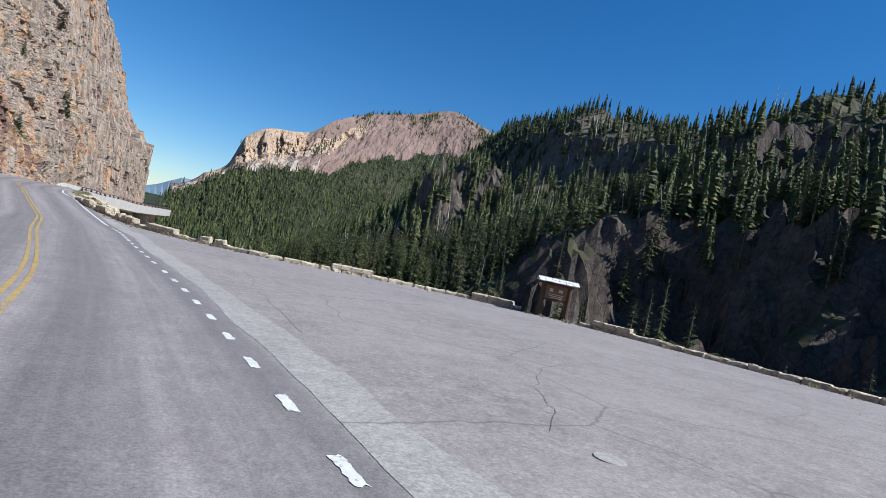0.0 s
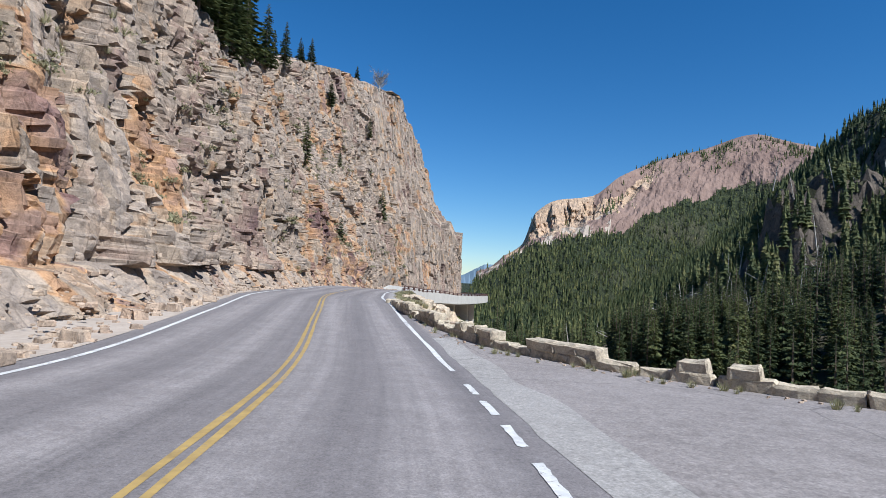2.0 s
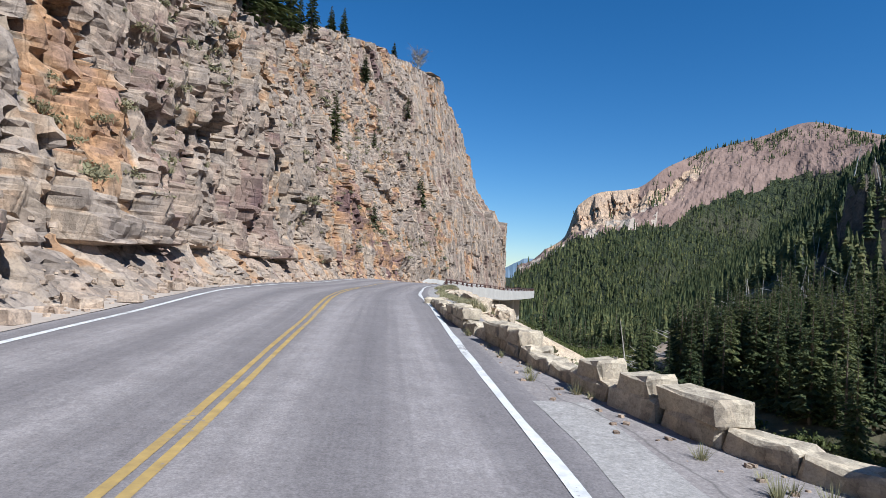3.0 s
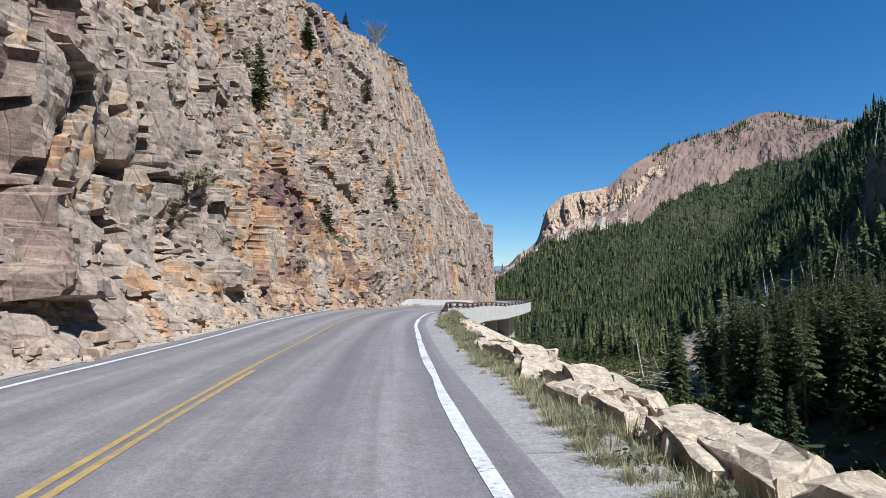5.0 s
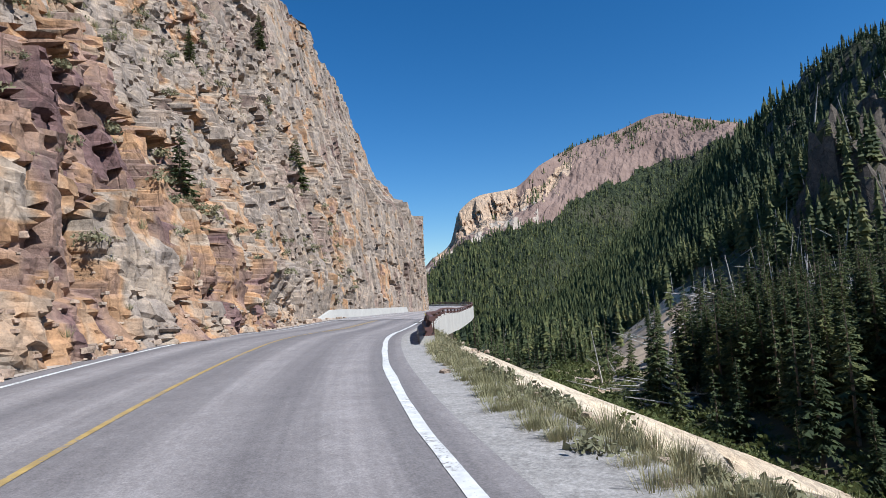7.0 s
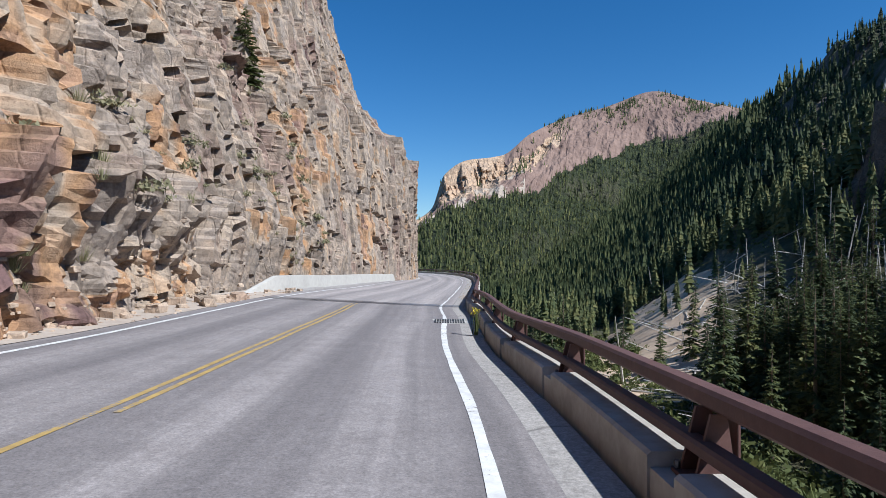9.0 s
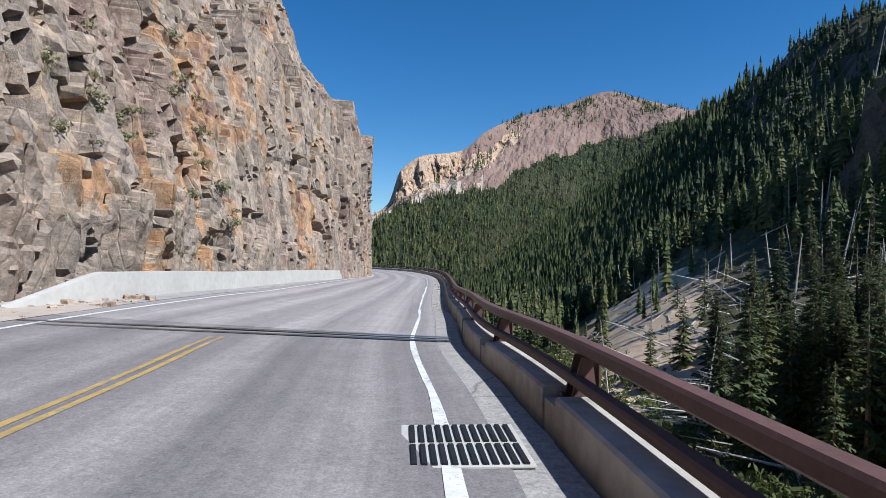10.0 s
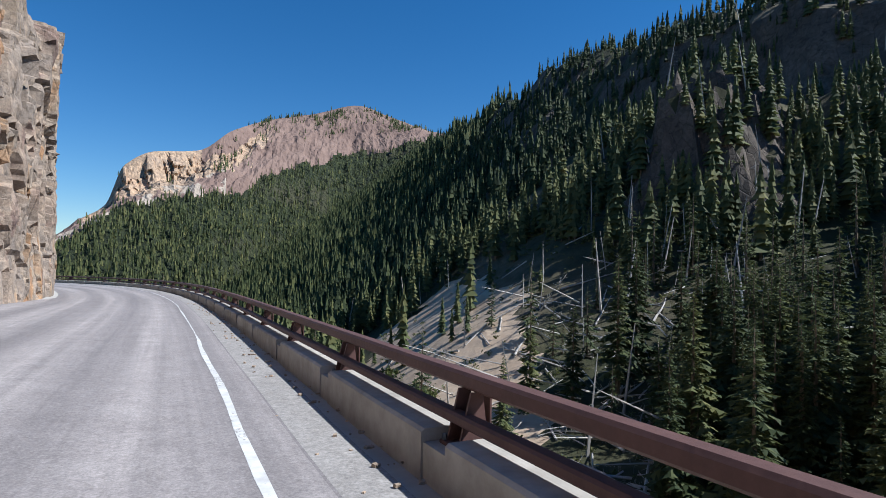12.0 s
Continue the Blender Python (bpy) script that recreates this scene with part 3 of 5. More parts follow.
def far_mountain():
    br = np.arange(6.0, 56, 0.11)
    rows = np.r_[np.linspace(-0.4, -0.02, 8), np.linspace(0, 1, 130)]
    B, T = np.meshgrid(br, rows, indexing="ij")
    D = sky_at(B, 1)
    hi, lo = np.tan(np.radians(sky_at(B, 0))) * D, np.tan(np.radians(wood_at(B))) * D * 0.8
    t = np.clip(T, 0, 1)
    crag = np.clip(1.3 - np.abs(B - 14.6) / 4.6, 0, 1) * 0.85
    crag = np.maximum(crag, 0.45 * np.clip(1.2 - np.abs(B - 20.5) / 3.2, 0, 1))
    # the upper half falls to the wood line, the lower half on to the valley floor
    fall = np.where(t < 0.5, (1 - crag) * (2 * t) ** 1.25 + crag * np.where(t < 0.12, t * 5.2, 0.624 + (t - 0.12) * 0.99), 1)
    z = hi + (lo - hi) * fall
    z = np.where(t > 0.5, lo + (-34 - lo) * (t - 0.5) * 2, z)
    dist = D * (1 - 0.2 * np.minimum(2 * t, 1) - 0.25 * np.maximum(2 * t - 1, 0)) - D * 0.6 * np.minimum(T, 0)
    z = z + np.minimum(T, 0) * 240
    rib = blocks(B * 0.75 + 0.08 * z / 10, z / 55.0, 60)[0] - 0.5 + 0.45 * (blocks(B * 2.1 + 0.1 * z / 10, z / 16.0, 64)[0] - 0.5)
    dist = dist - 30 * crag * rib * np.clip(t * 9, 0, 1) * np.clip((0.36 - t) * 9, 0, 1)
    z = z + fractal(B * 0.8, t * 9, 5, 50, 0.5) * 6 * np.clip(t * 8, 0.1, 1)
    z = z + 2 * fractal(B * 3.1, t * 34, 4, 52, 0.5) * np.clip(t * 8, 0.05, 1)
    dist = dist + 5 * fractal(B * 2.2, t * 16, 4, 53, 0.6) * np.clip(t * 8, 0, 1)
    P = np.stack([np.sin(np.radians(B)) * dist, 100 + np.cos(np.radians(B)) * dist, z], 2)
    return P, grid_faces(*B.shape), B, t, crag


FM, f, FB, FT, FC = far_mountain()
mountain = mesh_object("mountain", FM.reshape(-1, 3), f, BRUSH)
tagged(mountain, "distant rounded mountain with pale cliffs and brown brushy slopes", "mountain", kind="structure")
mountain.data.materials.append(FARROCK)
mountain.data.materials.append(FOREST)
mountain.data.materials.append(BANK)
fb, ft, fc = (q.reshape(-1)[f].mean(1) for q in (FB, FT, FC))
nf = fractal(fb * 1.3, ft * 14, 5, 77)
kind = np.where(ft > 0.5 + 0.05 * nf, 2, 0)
kind = np.where((fc > 0.1) & (ft < 0.2 + 0.3 * fc + 0.16 * nf) & (ft < 0.45) & (ft > np.where(fb > 18, 0.1, -1) * (1 + 0.5 * nf)), 1, kind)
kind = np.where((ft > 0.3) & (ft < 0.52) & (fb < 20) & (nf > 0.12), 3, kind)
mountain.data.polygons.foreach_set("material_index", kind.astype(np.int32))

rng = np.random.default_rng(11)
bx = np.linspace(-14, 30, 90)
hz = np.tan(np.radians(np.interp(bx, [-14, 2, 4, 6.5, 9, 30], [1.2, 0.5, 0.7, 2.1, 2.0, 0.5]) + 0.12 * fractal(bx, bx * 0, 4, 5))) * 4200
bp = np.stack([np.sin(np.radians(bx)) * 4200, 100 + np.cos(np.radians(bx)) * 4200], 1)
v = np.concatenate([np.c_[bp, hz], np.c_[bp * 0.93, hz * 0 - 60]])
backdrop = tagged(mesh_object("backdrop", v, [(i, i + 1, i + 91, i + 90) for i in range(89)], DISTANT), "far haze-blue hills at the end of the valley", "hills", kind="structure")


# ---- the cliff beside the road ----
FOOT = [(-10.6, -60), (-9.6, 0), (-8.9, 30), (-8.7, 44), (-9.7, 58), (-10.5, 70), (-10.9, 82), (-10.2, 90), (-8.9, 97), (-8.3, 107), (-7.7, 118), (-6.2, 127), (-4.0, 136), (0.0, 146), (4.8, 156), (8.3, 166), (10.5, 175), (11.0, 184), (8.6, 193), (-4, 202), (-30, 210)]
RISE = (0, 2, 5, 10, 15, 20, 25, 30, 40, 55)  # heights
BACK = {-60: (0, 2.2, 3.2, 4.7, 6.5, 9, 11.5, 14.5, 20, 30), 45: (0, 2.5, 3.4, 4.8, 6.5, 9, 12, 15, 21, 31), 75: (0, 1.2, 2.1, 4.0, 6.5, 10, 13, 16, 22, 32), 100: (0, 0.8, 2.4, 4.8, 7.6, 9.7, 11.2, 13, 18, 29), 126: (0, 0.3, 0.9, 2.3, 4.4, 7, 9.5, 11, 14, 22), 145: (0, 0.0, 0.1, 0.4, 1.1, 4.7, 6.8, 8.5, 12, 20), 158: (0, 0.0, 0.1, 0.5, 1.2, 6.8, 9.0, 10.0, 13, 21), 175: (0, 0.0, 0.1, 0.5, 1.2, 6.8, 9.2, 10.2, 13.5, 22), 195: (0, 0.1, 0.3, 0.6, 1.5, 4.5, 7, 9, 14, 24)}
CREST = table([(-60, 26), (70, 26), (95, 28), (110, 34), (125, 40), (155, 48), (185, 54), (220, 50)])
BACK_AT = [table([(y, b_[k]) for y, b_ in BACK.items()]) for k in range(len(RISE))]


def set_back(y, h):
    """How far behind its foot the cliff stands at height h."""
    out = np.zeros(h.shape)
    for k in range(len(RISE) - 1):
        lo, hi = BACK_AT[k](y), BACK_AT[k + 1](y)
        t = np.clip((h - RISE[k]) / (RISE[k + 1] - RISE[k]), 0, 1)
        out = out + (hi - lo) * t
    return out


FT_LINE = catmull(FOOT, 0.2)
FT_LINE = np.concatenate([FT_LINE[FT_LINE[:, 1] < 26][::6], FT_LINE[FT_LINE[:, 1] >= 26]])
FT_S = np.r_[0, np.cumsum(np.hypot(*np.diff(FT_LINE, axis=0).T))]
FT_TAN = np.gradient(FT_LINE, axis=0)
FT_TAN /= np.linalg.norm(FT_TAN, axis=1)[:, None]
FT_IN = np.stack([-FT_TAN[:, 1], FT_TAN[:, 0]], 1)


ROWS = 190


def cliff():
    base, inw = FT_LINE, FT_IN
    rows = np.r_[-0.03, np.linspace(0, 1.0, ROWS) ** 1.15]
    s = FT_S
    S, R = np.meshgrid(s, rows, indexing="ij")
    Y = base[:, 1][:, None] + 0 * R
    h = CREST(Y) * R
    # bedding dips gently, joints stand upright
    hb = h + 0.06 * S + 1.1 * fractal(S / 20, h / 12, 3, 66)
    b0, c0, t0, r0 = blocks(S / 11.0, hb / 8.0, 41)
    b1, c1, t1, r1 = blocks(S / 2.4 + 0.25 * b0, hb / 5.0, 3)
    b2, c2, t2, r2 = blocks(S / 0.9 + 0.25 * b1, hb / 1.7, 17)
    b3, c3, t3, r3 = blocks(S / 0.55 + 0.2 * b2, hb / 0.62, 29)
    col, cc, tc_, rc = blocks(S / 2.1, hb / 7.5, 37)
    column = np.clip((fractal(S / 13, hb / 12, 3, 81) + 0.12) * 3.0, 0, 1) * np.clip(h / 3 - 0.2, 0, 1)
    # massive slabs stand low beside the viaduct, broken ledges elsewhere
    massive = np.clip(0.5 + 2.0 * fractal(S / 17, h / 9, 3, 88) + np.where((Y > 92) & (h < 9), 0.45, -0.1), 0, 1)
    massive = np.maximum(massive, np.clip((Y - 130) / 10, 0, 1))
    small = 1 - 0.75 * massive
    upright1, upright2 = np.abs(r1) < 0.42, np.abs(r2) < 0.4
    out = (1.1 * (b0 - 0.5) + 0.8 * (b1 - 0.5)) * (1 - 0.45 * massive) - 0.9 * (c1 < 0.06) * upright1 + small * (0.6 * (b2 - 0.5) - 0.3 * (c2 < 0.08) * upright2 - 0.5 * (t2 > 0.9)) + 0.46 * small * (b3 - 0.5)
    out = out + massive * (0.9 * (col - 0.5) - 1.3 * (cc < 0.07) * (np.abs(rc) < 0.45))
    out = out + 2.2 * fractal(S / 26, h / 18, 4, 70) + 0.3 * fractal(S / 1.6, h / 1.3, 4, 75, 0.6)
    tone = 0.45 * t1 + 0.35 * t2 + 0.2 * t3 + column * 0.3 * (tc_ - 0.5)
    tone = tone + 0.2 * np.clip((Y - 84) / 8, 0, 1) * np.clip((134 - Y) / 10, 0, 1) * np.clip((13 - h) / 5, 0, 1)
    loose = np.clip(1.4 - h / 2.2, 0, 1) * (Y < 118)
    out = out * np.clip(0.12 + h / 4.5, 0, 1) * (1 - 0.6 * loose) + loose * (0.35 * fractal(S / 1.1, h / 1.1, 4, 12) + 0.4 * (b3 - 0.5) + 0.3 * (b2 - 0.5))
    # each block stands upright and steps back at its top
    hq = np.clip(h - 0.5 * r1 * 5.0 - 0.35 * small * r2 * 1.7 - 0.25 * small * r3 * 0.8, 0, CREST(Y))
    d = out * np.where(Y > 138, 0.6, 1.0) - set_back(Y, np.where(h < 1.5, h, hq))
    P = base[:, None] - inw[:, None] * d[..., None]
    z = road_z(np.clip(Y, -60, 240)) + bank_at(Y) * 8 + h - 0.12 + 0.22 * fractal(S / 2, h / 2, 4, 90)
    P3 = np.concatenate([P, z[..., None]], 2)
    last, ext = P3[:, -1].copy(), []
    for k, (bk, up) in enumerate([(2, 0.3), (4, 0.4), (7, 0.4), (11, 0.2), (16, -0.5)]):
        e_ = last.copy()
        e_[:, :2] = base + inw * (set_back(Y[:, -1], h[:, -1]) + bk)[:, None]
        e_[:, 2] = z[:, -1] + up + 1.2 * fractal(s / 7, s * 0 + k, 4, 95)
        ext.append(e_)
    tone = np.concatenate([tone, np.full((len(base), 5), 0.5)], 1)
    return np.concatenate([P3, np.stack(ext, 1)], 1), tone


CL, TONE = cliff()
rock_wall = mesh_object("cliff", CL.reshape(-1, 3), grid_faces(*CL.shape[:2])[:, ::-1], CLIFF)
rock_wall.data.attributes.new("tone", "FLOAT", "POINT").data.foreach_set("value", TONE.reshape(-1))
tagged(rock_wall, "tall sunlit tan and rusty cliff of broken blocks and ledges", "cliff", kind="structure")


def on_cliff(y, h):
    """A place on the cliff's face and the way out of it."""
    i = int(np.argmin(np.abs(FT_LINE[:, 1] - y) + (np.arange(len(FT_LINE)) > np.argmax(FT_LINE[:, 1] > 205)) * 999))
    c = CREST(y)
    j = int(np.clip(round(1 + (h / c) ** (1 / 1.15) * (ROWS - 1)), 0, ROWS))
    return Vector(CL[i, j]), Vector((-FT_IN[i, 0], -FT_IN[i, 1], 0))


# ---- surfaces beside the road ----
def lot():
    ys = np.arange(-60, 53, 0.8)
    wall_x = np.interp(ys, WL[::-1, 1][np.argsort(WL[::-1, 1])], WL[::-1, 0][np.argsort(WL[::-1, 1])])
    t = np.linspace(0, 1, 24)
    left = edge_x(ys) + 0.4
    X = left[:, None] + (np.maximum(wall_x + 0.3, left + 0.8) - left)[:, None] * t
    Y = ys[:, None] + 0 * X
    Z = road_z(Y) - 0.004 - 0.004 * (X - left[:, None])
    return np.stack([X, Y, Z], 2).reshape(-1, 3), grid_faces(len(ys), 24)[:, ::-1]


v, f = lot()
pavement = tagged(mesh_object("pavement", v, f, LOT, smooth=True), "worn pale asphalt pull-out with cracks and patches", "pavement", kind="structure")
verge = tagged(strip("gravel_verge", -2 * LANE - 2.6, -2 * LANE - 0.5, 0.012, GRAVEL, -60, 122, 7, wobble=0.12), "strip of loose gravel and rock chips below the cliff", "verge", kind="structure")
shoulder = tagged(strip("shoulder", 0.4, table([(50, 1.1), (56, 1.5), (88, 1.6), (94, 0.9), (300, 1.3)]), -0.006, SHOULDER, 50, 300, 5, wobble=0.05), "dusty asphalt shoulder with a crumbling edge", "shoulder", kind="structure")


def paint(name, lo, hi, mat, first, last, label, wobble=0.012):
    return tagged(strip(name, lo, hi, 0.006, mat, first, last, 2, wobble=wobble), label, "road marking", kind="structure")


paint("edge_line", table([(30, -0.06), (55, -0.06), (62, -0.08), (88, -0.08), (95, -0.07), (112, -0.06), (122, -0.03), (300, -0.03)]), table([(30, 0.06), (55, 0.06), (62, 0.08), (88, 0.08), (95, 0.07), (112, 0.06), (122, 0.03), (300, 0.03)]), WHITE, 34, 300, "worn white edge line", 0.045)
paint("edge_line", -2 * LANE - 0.06, -2 * LANE + 0.06, WHITE, -60, 300, "white edge line on the cliff side")
CENTRE = table([(-60, -2.5), (10, -2.6), (25, -2.95), (45, -3.15), (60, -3.4), (70, -3.55), (100, -3.5), (116, -3.35), (300, -3.35)])
for o, y0, y1 in ((-0.12, -60, 116), (0.05, -60, 66), (0.05, 99, 116)):
    paint("centre_line", lambda y, o=o: CENTRE(y) + o, lambda y, o=o: CENTRE(y) + o + 0.085, YELLOW, y0, y1, "faded yellow centre line", 0.02)
tagged(strip("deck_surface", -2 * LANE - 0.5, 0.42, 0.003, DECK, 117.0, 300, 15), "pale worn road surface on the viaduct", "road", kind="structure")


tagged(strip("worn_band", 0.32, 1.05, 0.004, SHOULDER, -20, 40, 4, wobble=0.2), "pale worn band between road and pull-out", "pavement", kind="structure")


def dash_lines():
    """Short worn white dashes between road and pull-out."""
    y = -6.0
    while y < 34:
        k = int(np.argmin(np.abs(LINE[:, 1] - y)))
        a_, n_, t_ = LINE[k], NRM[k], TAN[k]
        bm = bmesh.new()
        r_ = random.Random(int(y * 10))
        L = 0.5 if y < 24 else 0.95
        ring = []
        for u0, w0, u1, w1, steps in ((-1, -1, 1, -1, 9), (1, -1, 1, 1, 4), (1, 1, -1, 1, 9), (-1, 1, -1, -1, 4)):
            for q in range(steps):
                f_ = q / steps
                u_ = (u0 + (u1 - u0) * f_) * L / 2 + r_.uniform(-0.03, 0.03)
                w_ = (w0 + (w1 - w0) * f_) * 0.055 + r_.uniform(-0.013, 0.013)
                p = a_ + t_ * u_ + n_ * w_
                ring.append(bm.verts.new((p[0], p[1], float(deck_z(p[1], w_)) + 0.006)))
        bm.faces.new(ring)
        tagged(part("dash_line", bm, WHITE), "short worn white dash", "road marking", "dashes along the pull-out", "structure")
        y += 1.55 if y < 24 else 1.5


dash_lines()


def ribbon(points, width, rise, mat, name, label):
    """A thin crack or seam lying on the pavement."""
    p = np.array(points, float)
    t_ = np.gradient(p, axis=0)
    t_ /= np.linalg.norm(t_, axis=1)[:, None]
    n_ = np.stack([t_[:, 1], -t_[:, 0]], 1)
    w = width * (0.6 + 0.4 * np.random.default_rng(len(p)).random(len(p)))[:, None]
    q = np.stack([p - n_ * w, p + n_ * w], 1)
    z = road_z(q[..., 1]) + rise - 0.004 * np.maximum(q[..., 0] - edge_x(q[..., 1]), 0)
    v_ = np.concatenate([q, z[..., None]], 2).reshape(-1, 3)
    return tagged(mesh_object(name, v_, grid_faces(len(p), 2)[:, ::-1], mat), label, "crack", kind="structure")


def crack(x0, y0, x1, y1, seed, width=0.005):
    r_ = np.random.default_rng(seed)
    n_ = 26
    t = np.linspace(0, 1, n_)[:, None]
    p = np.array([x0, y0]) * (1 - t) + np.array([x1, y1]) * t
    p = p + np.cumsum(r_.normal(0, 0.09, (n_, 2)), 0) * np.sin(t * math.pi)
    ribbon(p, width, 0.004, TAR, "crack", "dark crack across the worn asphalt")


for k, c in enumerate([(4.5, 4.5, 9, 9), (9, 9, 18, 13), (6, 2.5, 14, 2.0), (9, 14, 21, 20), (12, 6, 22, 7.5), (5, 17, 16, 24), (3.2, 9, 4.6, 20), (7, 19, 7.6, 30), (12, 22, 5, 27), (15, 4, 16, 16), (18, 9, 23, 4), (4, 23, 9, 28)]):
    crack(*c, k)


cover = bmesh.new()
bmesh.ops.create_cone(cover, cap_ends=True, segments=28, radius1=0.16, radius2=0.155, depth=0.012)
bmesh.ops.translate(cover, vec=(4.58, 3.73, float(road_z(3.73)) - 0.008), verts=cover.verts)
tagged(part("cover", cover, SHOULDER), "pale round cover set in the worn asphalt", "cover", kind="structure")


# ---- stones ----
def stone_mesh(name, size, seed, mat, jag=0.1, cuts=1):
    """A rough-hewn block: a bevelled box with knocked corners, standing on z = 0."""
    r_ = random.Random(seed)
    bm = bmesh.new()
    bmesh.ops.create_cube(bm, size=1.0)
    for v_ in bm.verts:
        v_.co = Vector((v_.co.x * size[0] * r_.uniform(0.84, 1.06), v_.co.y * size[1] * r_.uniform(0.84, 1.06), (v_.co.z + 0.5) * size[2] * (r_.uniform(0.86, 1.05) if v_.co.z > 0 else 1)))
    bmesh.ops.bevel(bm, geom=bm.edges[:], offset=min(size) * 0.13, segments=1, affect="EDGES")
    if cuts:
        bmesh.ops.subdivide_edges(bm, edges=[e_ for e_ in bm.edges if e_.calc_length() > max(size) * 0.35], cuts=cuts, use_grid_fill=True)
    for v_ in bm.verts:
        v_.co += Vector((r_.uniform(-1, 1), r_.uniform(-1, 1), r_.uniform(-1, 1) if v_.co.z > 0.05 else 0)) * jag * min(size) * 0.5
    bmesh.ops.triangulate(bm, faces=bm.faces[:])
    me = bpy.data.meshes.new(name)
    bm.to_mesh(me)
    bm.free()
    me.materials.append(mat)
    return me


def empty(name, m, label, category, group=""):
    ob = new(name)
    ob.matrix_world = m
    return tagged(ob, label, category, group)


def stone_wall():
    """A low wall of rough blocks round the pull-out, with taller crenels."""
    wall = tagged(new("stone_wall"), "low wall of rough tan stone blocks with taller piers", "wall", kind="structure")
    low = [stone_mesh("stone", (l_, 0.44, 0.38), k, STONE, 0.17) for k, l_ in enumerate((0.55, 0.7, 0.85, 1.05))]
    high = [stone_mesh("stone", (l_, 0.46, 0.29), 40 + k, STONE, 0.17) for k, l_ in enumerate((0.6, 0.75, 0.95))]
    r_ = random.Random(4)
    s = np.r_[0, np.cumsum(np.hypot(*np.diff(WL, axis=0).T))]
    tall = [(15.0, 18), (33, 36), (64, 67), (s[-1] - 45.2, s[-1] - 43), (s[-1] - 37.5, s[-1] - 35), (s[-1] - 29.5, s[-1] - 27.2), (s[-1] - 21.5, s[-1] - 19.6), (s[-1] - 17.9, s[-1] - 16.0), (s[-1] - 14.3, s[-1] - 12.4), (s[-1] - 10.2, s[-1] - 8.6), (s[-1] - 6.5, s[-1] - 4.8)]
    at = 46.0
    while at < s[-1]:
        pick = r_.randrange(4)
        length = (0.55, 0.7, 0.85, 1.05)[pick]
        c = at + length / 2
        x, y = np.interp(c, s, WL[:, 0]), np.interp(c, s, WL[:, 1])
        dx, dy = np.interp(c + 0.4, s, WL[:, 0]) - x, np.interp(c + 0.4, s, WL[:, 1]) - y
        turn = math.degrees(math.atan2(dy, dx))
        z = float(road_z(y)) - 0.004 * max(x - float(edge_x(y)), 0) - 0.03
        near_sign = math.hypot(x - SIGN[0], y - SIGN[1]) < 1.7
        if not near_sign:
            st = new("stone", low[pick])
            st.parent = wall
            st.matrix_world = pose(x + r_.uniform(-0.05, 0.05), y, z - r_.uniform(0.09, 0.16), r_.uniform(-2, 2), r_.uniform(-2, 2), turn + r_.uniform(-4, 4) + 180 * r_.randrange(2))
            if any(a_ < c < b_ for a_, b_ in tall):
                st = new("stone", high[r_.randrange(3)])
                st.parent = wall
                st.matrix_world = pose(x, y, z + 0.2, r_.uniform(-2, 2), r_.uniform(-2, 2), turn + r_.uniform(-3, 3))
        at += length * 0.97
    return wall


SIGN = (21.9, 23.6)


def box(bm, cx, cy, cz, sx, sy, sz, m=None):
    made = bmesh.ops.create_cube(bm, size=1.0)["verts"]
    bmesh.ops.scale(bm, vec=(sx, sy, sz), verts=made)
    bmesh.ops.translate(bm, vec=(cx, cy, cz), verts=made)
    if m is not None:
        bmesh.ops.transform(bm, matrix=m, verts=made)
    return made


def one_box(cx, cy, cz, sx, sy, sz, bevel=0.0, m=None):
    bm = bmesh.new()
    box(bm, cx, cy, cz, sx, sy, sz)
    if bevel:
        bmesh.ops.bevel(bm, geom=bm.edges[:], offset=bevel, segments=2, affect="EDGES")
    if m is not None:
        bm.transform(m)
    return bm


